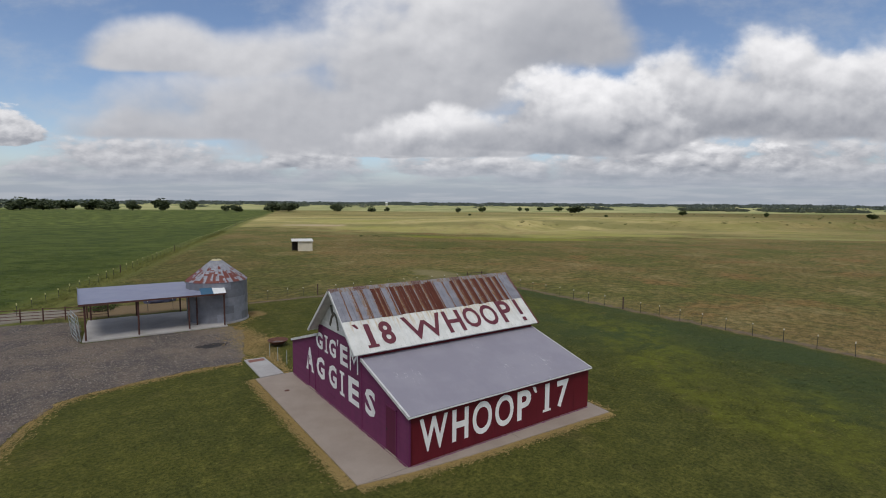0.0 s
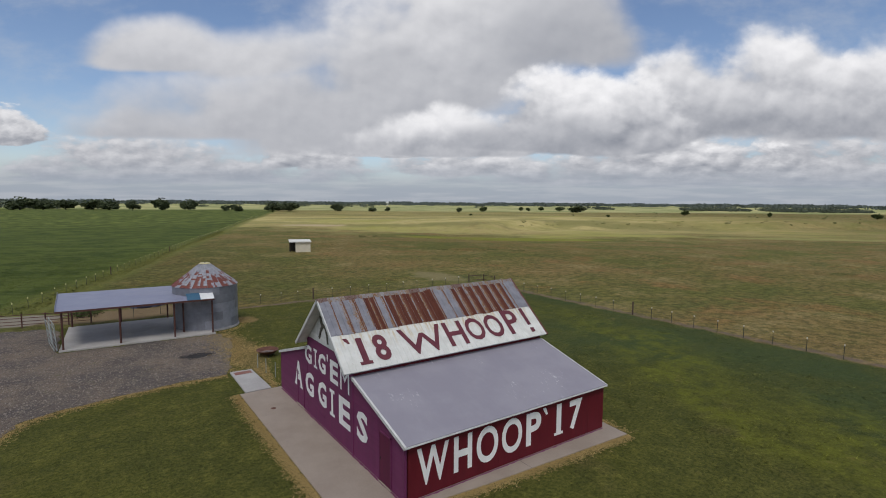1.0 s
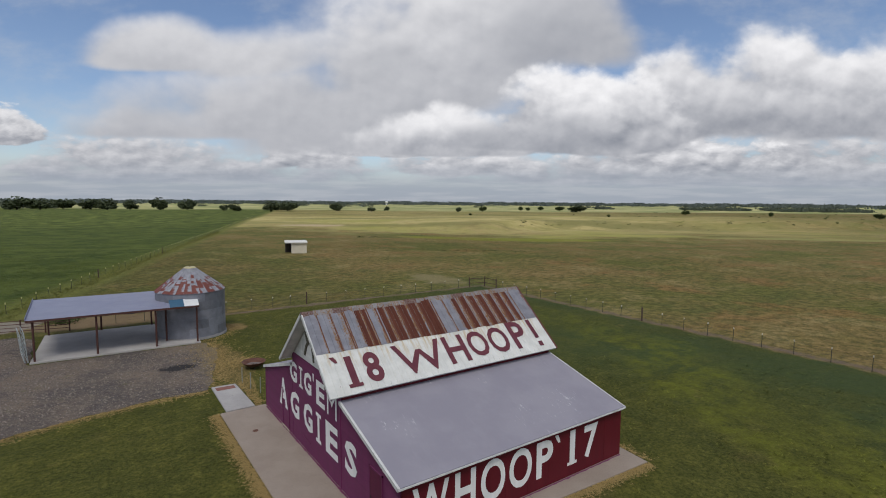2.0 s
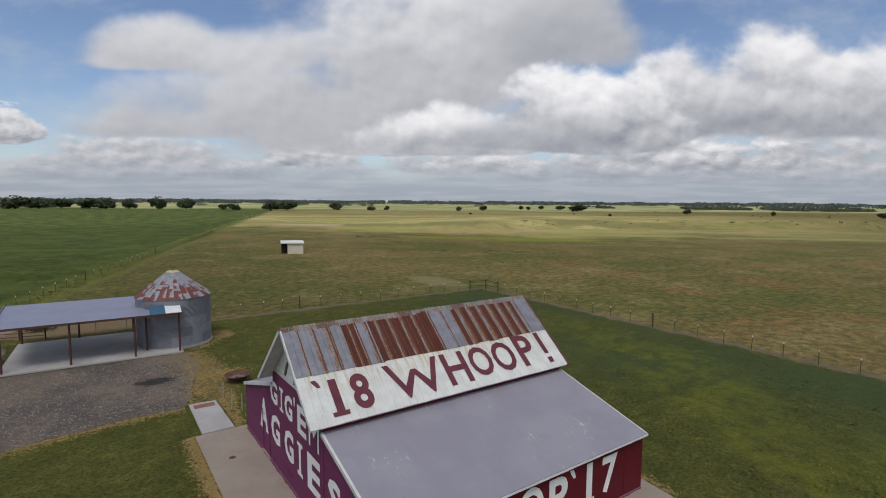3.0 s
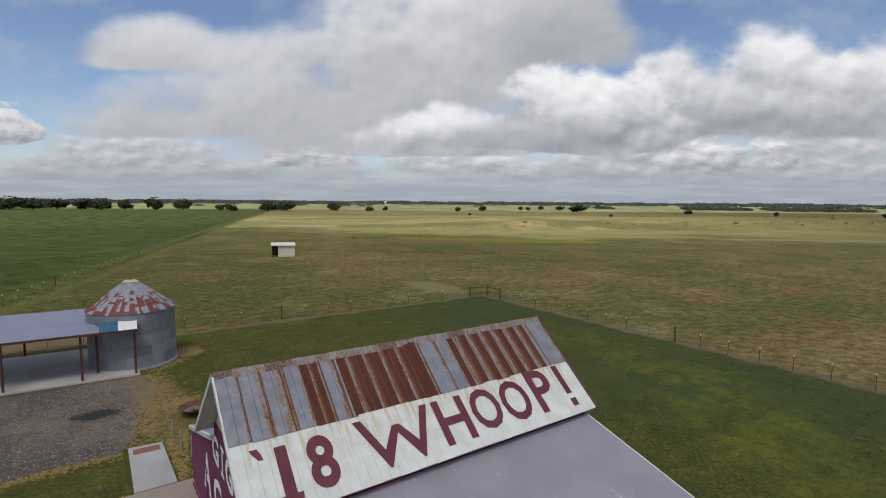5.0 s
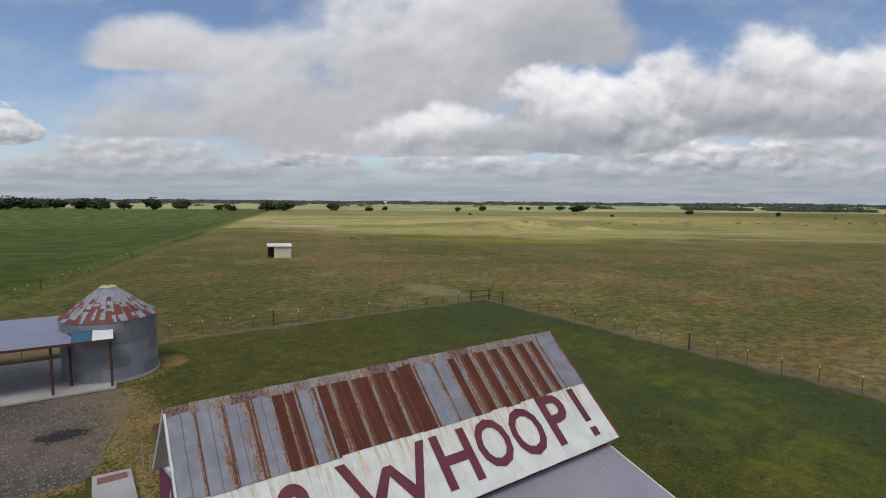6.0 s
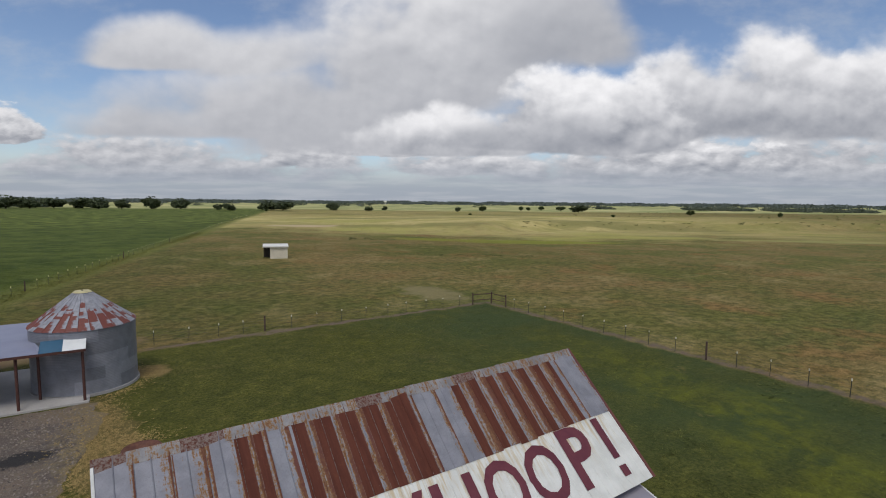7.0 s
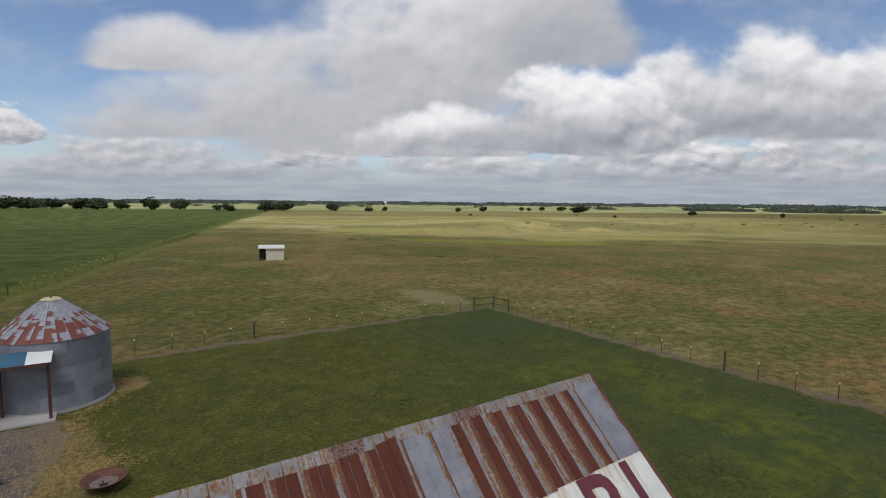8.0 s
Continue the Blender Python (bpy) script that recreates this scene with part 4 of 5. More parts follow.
# low roofs: coated deck, pale rake and eave trim
for s in (0, 1):
    def fy(y):
        return y if s == 0 else 2 * RY - y

    def deck(x0, x1, y0, y1, up, thick):
        z0, z1 = lean_z(y0) + up, lean_z(y1) + up
        pts = [(x0, fy(y0), z0), (x1, fy(y0), z0), (x1, fy(y1), z1), (x0, fy(y1), z1)]
        return slabbed(pts if s == 0 else pts[::-1], thick)

    part("low_roof", deck(-0.09, BW + 0.03, -0.18, CY - 0.05, 0.05, 0.07), M_LEAN, barn)
    part("rake_trim", deck(-0.13, -0.04, -0.19, CY - 0.06, 0.062, 0.15), M_TRIM, barn)
    part("rake_trim", deck(BW, BW + 0.05, -0.19, CY - 0.06, 0.058, 0.12), M_TRIM, barn)
    part("eave_trim", boxed((-0.12, min(fy(-0.215), fy(-0.18)), 2.315), (BW + 0.045, max(fy(-0.215), fy(-0.18)), 2.375)), M_TRIM, barn)

# high roof: sheets with crimped edges, in two courses on the lettered side
SL = math.hypot(RY - EY, RZ - EZ)
PITCH = math.atan2(RZ - EZ, RY - EY)
ROOF = Matrix.Translation((0, EY, EZ)) @ Matrix.Rotation(PITCH, 4, "X")             # x along eave, y up the slope
BACK = Matrix.Translation((0, 2 * RY - EY, EZ)) @ Matrix.Rotation(math.pi, 4, "Z") @ Matrix.Rotation(PITCH, 4, "X")
NS = 21
SW = (X1 - X0) / NS
# each sheet of the upper course from one end to the other: surfaces and where they stop
SHEETS = ["g88 o100", "g45 m88 M100", "M8 m80 M100", "M15 g55 m92 R100", "R37 M53 R85 M100", "g50 M80 g90 R100"] + ["R40 M70 R100"] * 4 + \
         ["R83 M100", "g85 m100", "M18 g55 m100"] + ["R46 m53 M100"] * 6 + ["R28 g50 M68 g100", "g60 m100"]
INDEX = {"g": 0, "m": 1, "M": 2, "R": 3, "o": 2}


def crimped(x0, w, s0, s1, lift, kinds, mats, name, parent, m):
    """A sheet between x0 and x0 + w with V-crimps at its edges and middle; kinds name each half's surface."""
    bm = bmesh.new()
    uv = bm.loops.layers.uv.new("UVMap")
    rib, hgt = 0.016, 0.016
    prof = []
    cut = x0 + w * (0.62 if kinds[0] == 3 and kinds[1] < 3 else 0.5)
    for half in (0, 1):
        a, b = (x0, cut) if half == 0 else (cut, x0 + w)
        prof += [(a, hgt, half, 0.0), (a + rib, 0.0, half, 0.05), (b - rib, 0.0, half, 0.95)]
    prof.append((x0 + w, hgt, 1, 1.0))
    n = 9
    grid = []
    for j in range(n + 1):
        s = s0 + (s1 - s0) * j / n
        sag = 0.004 * math.sin(j * 2.1 + x0 * 3)
        grid.append([bm.verts.new((x, s, h + lift + sag)) for x, h, _, _ in prof])
    for j in range(n):
        for i in range(len(prof) - 1):
            f = bm.faces.new((grid[j][i], grid[j][i + 1], grid[j + 1][i + 1], grid[j + 1][i]))
            f.material_index = kinds[prof[i][2]]
            lo = prof[i][3]
            hi = prof[i + 1][3] if prof[i + 1][3] > lo else 1.0
            for lp, (u, v) in zip(f.loops, ((lo, j), (hi, j), (hi, j + 1), (lo, j + 1))):
                lp[uv].uv = (u, v / n)
    ob = part(name, bm, mats, parent)
    ob.matrix_basis = m
    return ob


def striped(x0, w, s0, s1, lift, spec, name, parent, m):
    """A crimped sheet whose surface changes across it, as spec tells in hundredths of its width."""
    segs, start = [], 0.0
    for word in spec.split():
        end = int(word[1:]) / 100
        segs.append((start, end, INDEX[word[0]]))
        start = end
    cuts = sorted({0.0, 0.026, 0.455, 0.48, 0.505, 0.974, 1.0} | {sg[1] for sg in segs})
    bm = bmesh.new()
    uv = bm.loops.layers.uv.new("UVMap")
    n = 8
    grid = []
    for j in range(n + 1):
        t = s0 + (s1 - s0) * j / n
        sag = 0.005 * math.sin(j * 2.1 + x0 * 3)
        grid.append([bm.verts.new((x0 + w * c, t, lift + sag + (0.018 if c in (0.0, 0.48, 1.0) else 0.0))) for c in cuts])
    for j in range(n):
        for i in range(len(cuts) - 1):
            mid = (cuts[i] + cuts[i + 1]) / 2
            a, b, kind = next(sg for sg in segs if sg[0] <= mid <= sg[1])
            f = bm.faces.new((grid[j][i], grid[j][i + 1], grid[j + 1][i + 1], grid[j + 1][i]))
            f.material_index = kind
            lo, hi = (cuts[i] - a) / (b - a), (cuts[i + 1] - a) / (b - a)
            for lp, (u, v) in zip(f.loops, ((lo, j), (hi, j), (hi, j + 1), (lo, j + 1))):
                lp[uv].uv = (u, v / n)
    ob = part(name, bm, ZINCS, parent)
    ob.matrix_basis = m
    return ob


ZINCS = [M_ZINC, M_ZINC_M, M_ZINC_H, M_RUST]
rs = random.Random(5)
part("roof_deck", slabbed([ROOF @ Vector(p) for p in ((X0 + 0.02, 0.01, -0.012), (X1 - 0.02, 0.01, -0.012), (X1 - 0.02, SL, -0.012), (X0 + 0.02, SL, -0.012))], 0.06), M_TRIM, barn)
part("roof_deck", slabbed([BACK @ Vector(p) for p in ((-X1 + 0.02, 0.01, -0.012), (-X0 - 0.02, 0.01, -0.012), (-X0 - 0.02, SL, -0.012), (-X1 + 0.02, SL, -0.012))], 0.06), M_TRIM, barn)
for i in range(NS):
    x = X0 + i * SW
    crimped(x, SW, -0.03 - rs.random() * 0.02, 2.12, 0.0, (0, 0), M_WHITE, "white_roof_sheet", barn, ROOF)
    striped(x, SW, 2.03 + rs.uniform(-0.02, 0.03), SL + 0.01, 0.012, SHEETS[i], "roof_sheet", barn, ROOF)
    crimped(-X1 + i * SW, SW, -0.03, SL + 0.01, 0.0, (rs.randrange(4), rs.randrange(4)), ZINCS, "roof_sheet", barn, BACK)
# ridge cap in short lengths, each lapped on the next
i, x = 0, X0 - 0.02
while x < X1:
    w = min(rs.uniform(0.55, 0.95), X1 + 0.02 - x)
    up = 0.03 + 0.012 * (i % 2) + rs.uniform(-0.006, 0.006)
    bm = bmesh.new()
    prof = [(-0.20, -0.19), (-0.07, -0.055), (0.0, 0.0), (0.07, -0.055), (0.20, -0.19)]
    a = [bm.verts.new((x - 0.03, RY + p, RZ + q + up)) for p, q in prof]
    b = [bm.verts.new((x + w, RY + p * rs.uniform(0.94, 1.06), RZ + q + up - 0.008)) for p, q in prof]
    for j in range(4):
        bm.faces.new((a[j], b[j], b[j + 1], a[j + 1]))
    bmesh.ops.recalc_face_normals(bm, faces=bm.faces)
    bmesh.ops.solidify(bm, geom=bm.faces[:], thickness=0.006)
    part("ridge_cap", bm, M_RUST if i in (0, 2, 7, 11) else M_RIDGE, barn)
    x += w
    i += 1
# barge boards and soffits at both ends
for m, sgn in ((ROOF, 1), (BACK, -1)):
    for xa, xb, mt, nm in ((X0 - 0.05, X0 + 0.005, M_TRIM, "barge_board"), (X1 - 0.005, X1 + 0.10, M_BARGE, "barge_board")):
        if sgn < 0:
            xa, xb = -xb, -xa
        bm = slabbed([m @ Vector(p) for p in ((xa, -0.05, 0.026), (xb, -0.05, 0.026), (xb, SL + 0.02, 0.026), (xa, SL + 0.02, 0.026))], 0.15)
        part(nm, bm, mt, barn)
    part("eave_board", slabbed([m @ Vector(p) for p in (((X0, -0.035, -0.004), (X1, -0.035, -0.004), (X1, 0.0, -0.004), (X0, 0.0, -0.004)) if sgn > 0 else ((-X1, -0.035, -0.004), (-X0, -0.035, -0.004), (-X0, 0.0, -0.004), (-X1, 0.0, -0.004)))], 0.09), M_TRIM, barn)

# lettering: roof, front wall, gable
RT = ROOF @ Matrix.Translation((0, 0, 0.02))
letter("1", RT, 0.55, 0.87, 0.24, 1.74, M_MAROON, barn, -0.03, ((-0.55, 1.45, 0.0, 0.115),))
letter("8", RT, 1.34, 2.13, 0.28, 1.77, M_MAROON, barn, 0.03)
letter("W", RT, 2.88, 5.50, 0.25, 1.84, M_MAROON, barn, 0.005, (), 0.0, 0.24)
letter("H", RT, 5.66, 6.86, 0.31, 1.84, M_MAROON, barn, 0.02, (), 0.0, 0.0, 3)
letter("O", RT, 7.05, 8.26, 0.40, 1.88, M_MAROON, barn, 0.02, (), 0.0, 0.0, 3)
letter("O", RT, 8.39, 9.64, 0.36, 1.90, M_MAROON, barn, 0.02, (), 0.0, 0.0, 3)
letter("P", RT, 9.93, 10.96, 0.36, 2.03, M_MAROON, barn, 0.02, (), 0.0, 0.0, 3)
bm = bmesh.new()
for q in (((11.47, 0.78), (11.73, 0.78), (11.74, 2.0), (11.46, 2.0)), ((11.46, 0.27), (11.74, 0.27), (11.74, 0.57), (11.46, 0.57))):
    bm.faces.new([bm.verts.new(RT @ Vector((*c, 0))) for c in q])
part("letter", bm, M_MAROON, barn)
letter("'", RT, 0.08, 0.28, 1.50, 1.82, M_MAROON, barn, 0.02, (), -0.5)
FT = pose(0, -0.006, 0, 90, 0, 0)
for ch, a, b, c, d, wt in (("W", 0.55, 2.12, 0.46, 2.06, 0.02), ("H", 2.38, 3.35, 0.5, 2.07, 0.03), ("O", 3.60, 4.84, 0.45, 2.11, 0.02), ("O", 5.05, 6.30, 0.48, 2.11, 0.02),
                           ("P", 6.56, 7.54, 0.49, 2.06, 0.03), ("7", 9.54, 10.48, 0.52, 2.04, 0.03)):
    letter(ch, FT, a, b, c, d, M_LETTER, barn, wt)
letter("1", FT, 8.60, 8.94, 0.51, 2.07, M_LETTER, barn, -0.03, ((-0.4, 1.4, 0.0, 0.09),))
letter("'", FT, 7.82, 8.02, 1.74, 2.10, M_LETTER, barn, 0.03, (), -0.5)
GT = Matrix(((0, 0, -1, -0.034), (-1, 0, 0, 0), (0, 1, 0, 0), (0, 0, 0, 1)))     # x runs towards -y
for ch, a, b, c, d, bars in (("G", 11.0, 9.92, 2.9, 3.94, ()), ("I", 9.46, 9.28, 2.9, 3.94, ((-0.9, 1.9, 0, 0.13), (-0.9, 1.9, 0.87, 1))), ("G", 8.95, 7.95, 2.88, 3.94, ()),
                             ("'", 7.78, 7.62, 3.72, 4.08, ()), ("E", 7.36, 6.36, 2.8, 3.94, ()), ("M", 6.1, 5.06, 2.78, 3.92, ()),
                             ("A", 12.75, 11.45, 1.06, 2.6, ((0.0, 0.3, 0.0, 0.09), (0.7, 1.0, 0.0, 0.09))), ("G", 10.97, 9.67, 1.08, 2.42, ()), ("G", 9.07, 7.88, 1.08, 2.42, ()),
                             ("I", 7.26, 7.02, 1.02, 2.4, ((-0.8, 1.8, 0, 0.12), (-0.8, 1.8, 0.88, 1))), ("E", 6.3, 4.98, 1.0, 2.44, ()), ("S", 4.28, 3.15, 1.04, 2.44, ())):
    letter(ch, GT, -a, -b, c, d, M_LETTER, barn, 0.0 if ch == "M" else 0.036, bars, 0.0, 0.0, 5 if ch == "M" else 2)
# plain curved emblem in the white peak
bm = bmesh.new()
for pts, r in (([(8.55, 5.92), (8.45, 5.62), (8.2, 5.35)], 0.13), ([(8.2, 5.48), (8.5, 5.2), (8.62, 4.95), (8.75, 4.72)], 0.10), ([(8.15, 5.5), (7.85, 5.35), (7.68, 5.0), (7.6, 4.62)], 0.09)):
    for a, b in zip(pts, pts[1:]):
        tube(bm, (-0.04, *a), (-0.04, *b), r, 6)
bmesh.ops.scale(bm, vec=(0.35, 1, 1), verts=bm.verts, space=Matrix.Translation((0.04, 0, 0)))
part("emblem", bm, M_LOGO, barn, "olive-grey curved emblem")

# ---- grain bin ----
BC, BR, BE, BA = Vector((-0.8, 35.85, 0)), 2.82, 4.02, 6.02
grain_bin = thing("grain_bin", pose(BC.x, BC.y, 0), "round corrugated zinc grain bin with a red-flaked conical roof", "grain bin")
bm = bmesh.new()
bmesh.ops.create_cone(bm, cap_ends=True, segments=48, radius1=BR + 0.10, radius2=BR + 0.09, depth=0.20, matrix=Matrix.Translation((0, 0, 0.01)))
part("base_ring", bm, M_PAD, grain_bin, "pale concrete footing")
RINGS, AROUND = 5, 7
RH = (BE - 0.12) / RINGS
ARC = 2 * math.pi / AROUND
bm = bmesh.new()
rows, cols = 33, 10
g = []
for j in range(rows + 1):
    z = RH * 1.02 * j / rows
    rr = BR + 0.006 * math.cos(z / RH * 8 * 2 * math.pi)
    g.append([bm.verts.new((rr * math.cos(ARC * 1.01 * c / cols), rr * math.sin(ARC * 1.01 * c / cols), z)) for c in range(cols + 1)])
for j in range(rows):
    for c in range(cols):
        bm.faces.new((g[j][c], g[j][c + 1], g[j + 1][c + 1], g[j + 1][c]))
wall = part("wall_sheet", bm, M_BINWALL, grain_bin, "", True)
wall.matrix_basis = pose(0, 0, 0.13)
for r in range(RINGS):
    for a in range(AROUND):
        if r or a:
            o = share(wall, grain_bin, pose(0, 0, 0.13 + r * RH, 0, 0, math.degrees(ARC) * (a + 0.5 * (r % 2) + 0.13 * r)))
            k = 1 - 0.0035 * (r % 2)
            o.scale = (k, k, 1)
NP = 28
bm = bmesh.new()
uv = bm.loops.layers.uv.new("UVMap")
half = math.pi / NP
ro, ri, zo, zi = BR + 0.06, 0.46, BE - 0.02, BA - 0.10
g = []
for j in range(7):
    t = j / 6
    rr, zz = ro + (ri - ro) * t, zo + (zi - zo) * t
    g.append([bm.verts.new((rr * math.cos(a), rr * math.sin(a), zz + h)) for a, h in ((-half, 0.04), (-half + 0.018 / max(rr, 0.6), 0.0), (half - 0.018 / max(rr, 0.6), 0.0), (half, 0.04))])
for j in range(6):
    for i in range(3):
        f = bm.faces.new((g[j][i], g[j][i + 1], g[j + 1][i + 1], g[j + 1][i]))
        for lp, (u, v) in zip(f.loops, ((i / 3, j / 6), ((i + 1) / 3, j / 6), ((i + 1) / 3, (j + 1) / 6), (i / 3, (j + 1) / 6))):
            lp[uv].uv = (u, v)
petal = part("roof_panel", bm, M_BINROOF, grain_bin)
for i in range(1, NP):
    share(petal, grain_bin, pose(0, 0, 0, 0, 0, 360 / NP * i))
bm = bmesh.new()
bmesh.ops.create_cone(bm, cap_ends=True, segments=28, radius1=0.53, radius2=0.40, depth=0.10, matrix=Matrix.Translation((0, 0, BA - 0.05)))
cap = part("roof_cap", bm, M_CAP, grain_bin, "weathered yellow lid")
part("lid_bolt", boxed((-0.05, -0.05, BA), (0.05, 0.05, BA + 0.05), 0.01), M_STAND, cap)
bm = bmesh.new()
bmesh.ops.create_cone(bm, cap_ends=False, segments=48, radius1=BR - 0.06, radius2=BR - 0.06, depth=BE - 0.1, matrix=Matrix.Translation((0, 0, BE / 2)))
part("inner_skin", bm, M_INNER, grain_bin)

# ---- open shed beside the bin ----
shed = thing("open_shed", pose(-12.17, 32.5, 0, 0, 0, -2.8), "open pole shed with a flat lavender-grey metal roof", "shed")
SHZ = 3.2
bm = slabbed([(0.0, 0.0, SHZ), (9.25, 0.0, SHZ), (9.25, 0.62, SHZ + 0.24), (8.78, 2.6, SHZ + 0.12), (8.7, 9.3, SHZ + 0.03), (-0.6, 9.3, SHZ + 0.03)], 0.09)
part("roof", bm, M_SHEDROOF, shed)
for i, (a, b, mt, lb) in enumerate(((9.25, 10.32, M_BLUE, "blue roof sheet"), (10.32, 11.42, M_PALE, "white roof sheet"))):
    part("awning_sheet", slabbed([(a, 0.0, SHZ), (b, 0.0, SHZ), (b, 1.25, SHZ + 0.40), (a, 1.25, SHZ + 0.40)], 0.06), mt, shed, lb)
part("fascia", boxed((0.0, -0.025, SHZ - 0.16), (11.42, -0.001, SHZ - 0.012)), M_PIPE, shed)
part("end_fascia", slabbed([(-0.002, 0.0, SHZ + 0.004), (-0.602, 9.3, SHZ + 0.034), (-0.63, 9.3, SHZ + 0.034), (-0.03, 0.0, SHZ + 0.004)][::-1], 0.14), M_SHEDROOF, shed)
for y in (0.32, 4.6, 8.9):
    part("purlin", boxed((0.1, y - 0.05, SHZ - 0.2), (11.3 if y < 1 else 8.6, y + 0.05, SHZ - 0.095)), M_PIPE, shed)
col = None
for x, y in ((0.38, 0.28), (4.23, 0.28), (8.22, 0.28), (11.24, 0.28), (0.38, 8.9), (4.23, 8.9), (8.22, 8.9), (9.03, 1.68)):
    if col is None:
        col = part("column", tubes(((0, 0, 0), (0, 0, SHZ - 0.12), 0.075)), M_PIPE, shed)
        col.matrix_basis = pose(x, y, 0)
    else:
        share(col, shed, pose(x, y, 0))
floor_pts = [(0.1, 0.0), (11.45, 0.0), (11.45, 1.2), (9.0, 2.6), (8.8, 9.0), (0.1, 9.0)]
sf = part("shed_floor", slabbed([(x, y, 0.06) for x, y in floor_pts], 0.2), M_FLOOR)
sf.matrix_world = pose(-12.17, 32.5, 0, 0, 0, -2.8)
tagged(sf, "pale grey concrete floor under the open shed", "floor", "", "structure")


def tube_gate(name, m, w, h, mat, label, group=""):
    """A farm gate of round tube: frame, rails and a brace."""
    gt = thing(name, m, label, "gate", group)
    r = 0.024
    part("gate_frame", tubes(((0, 0, 0.1), (0, 0, h), r), ((w, 0, 0.1), (w, 0, h), r), ((0, 0, h), (w, 0, h), r), ((0, 0, 0.1), (w, 0, 0.1), r)), mat, gt)
    rail = part("rail", tubes(((0, 0, 0), (w, 0, 0), r * 0.85)), mat, gt)
    rail.matrix_basis = pose(0, 0, 0.1 + (h - 0.1) / 5)
    for i in range(2, 5):
        share(rail, gt, pose(0, 0, 0.1 + (h - 0.1) * i / 5))
    part("brace", tubes(((0, -0.03, 0.1), (w / 2, -0.03, h), 0.017), ((w, -0.03, 0.1), (w / 2, -0.03, h), 0.017)), mat, gt)
    return gt


tube_gate("tube_gate", pose(-12.16, 32.75, GZ, -3, 0, 98.5), 3.5, 2.2, M_GALVPIPE, "galvanised tube gate leaning along the shed end", "leaning gates")
tube_gate("tube_gate", pose(-12.34, 32.85, GZ, -5, 0, 98.5), 3.3, 2.1, M_GALVPIPE, "galvanised tube gate leaning along the shed end", "leaning gates")

# pipe fence behind the yard
pf = thing("pipe_fence", pose(-18.7, 44.6, GZ, 0, 0, -12.0), "rust-brown welded pipe fence at the yard's back", "fence")
PL = 9.0
pp = part("post", tubes(((0, 0, 0), (0, 0, 1.35), 0.06)), M_PIPE, pf)
for i in range(1, 6):
    share(pp, pf, pose(PL * i / 5, 0, 0))
pr = part("rail", tubes(((0, 0, 0), (PL, 0, 0), 0.03)), M_PIPE, pf)
pr.matrix_basis = pose(0, 0, 0.35)
for z in (0.65, 0.95, 1.25):
    share(pr, pf, pose(0, 0, z))

# ---- fire bowl and stub posts ----
fire = thing("fire_bowl", pose(1.2, 22.8, GZ), "shallow rusted iron fire bowl full of ash", "fire pit")
bm = bmesh.new()
prof = [(0.12, 0.16), (0.35, 0.19), (0.56, 0.30), (0.70, 0.42), (0.80, 0.50), (0.83, 0.50), (0.81, 0.47), (0.71, 0.38), (0.57, 0.26), (0.36, 0.15), (0.12, 0.12)]
ringv = [[bm.verts.new((r * math.cos(2 * math.pi * i / 32), r * math.sin(2 * math.pi * i / 32), z)) for i in range(32)] for r, z in prof]
for a, b in zip(ringv, ringv[1:]):
    for i in range(32):
        j = (i + 1) % 32
        bm.faces.new((a[i], b[i], b[j], a[j]))
bm.faces.new(ringv[0][::-1])
bm.faces.new(ringv[-1])
bmesh.ops.recalc_face_normals(bm, faces=bm.faces)
part("bowl", bm, M_BOWL, fire, "", True)
bm = bmesh.new()
vc = bm.verts.new((0.02, 0, 0.31))
rg = [bm.verts.new((0.50 * math.cos(a) * (1 + 0.07 * math.sin(3 * a)), 0.50 * math.sin(a), 0.285 + 0.012 * math.sin(5 * a))) for a in [2 * math.pi * i / 24 for i in range(24)]]
for i in range(24):
    bm.faces.new((vc, rg[i], rg[(i + 1) % 24]))
part("ash_bed", bm, M_ASH, fire, "pale grey ash")
for a in (20, 140, 260):
    c, s = math.cos(radians(a)), math.sin(radians(a))
    part("leg", tubes(((0.62 * c, 0.62 * s, 0), (0.5 * c, 0.5 * s, 0.25), 0.025), ((0.5 * c, 0.5 * s, 0.24), (0.2 * c, 0.2 * s, 0.15), 0.02)), M_STAND, fire)
for i in range(5):
    log = part("charred_stick", tubes(((-0.16, 0, 0), (0.16, 0.02, 0.015), 0.018), sides=6), M_SOOT, fire)
    log.matrix_basis = pose(rs.uniform(-0.15, 0.25), rs.uniform(-0.3, -0.05), 0.32, 0, rs.uniform(-6, 6), rs.uniform(0, 180))
stub = thing("stub_post", pose(-0.24, 20.16, GZ), "thin pale steel stub post in dry grass", "post", "stub posts by the barn")
part("shaft", tubes(((0, 0, 0), (0, 0, 1.0), 0.025)), M_GALVPIPE, stub)
part("cap", tubes(((0, 0, 1.0), (0, 0, 1.03), 0.03)), M_GALVPIPE, stub)
for x, y in ((-0.06, 18.75), (0.24, 17.6)):
    copy_thing(stub, pose(x, y, GZ))

# ---- yard fence: steel posts, wooden line posts, braced corner, wires ----
fence = thing("wire_fence", pose(0, 0, GZ), "barbed wire fence on steel and wooden posts round the lawn", "fence")


def t_post(bm):
    box(bm, (-0.022, -0.006, 0), (0.022, 0.006, 1.12))
    box(bm, (-0.006, 0.006, 0), (0.006, 0.034, 1.12))


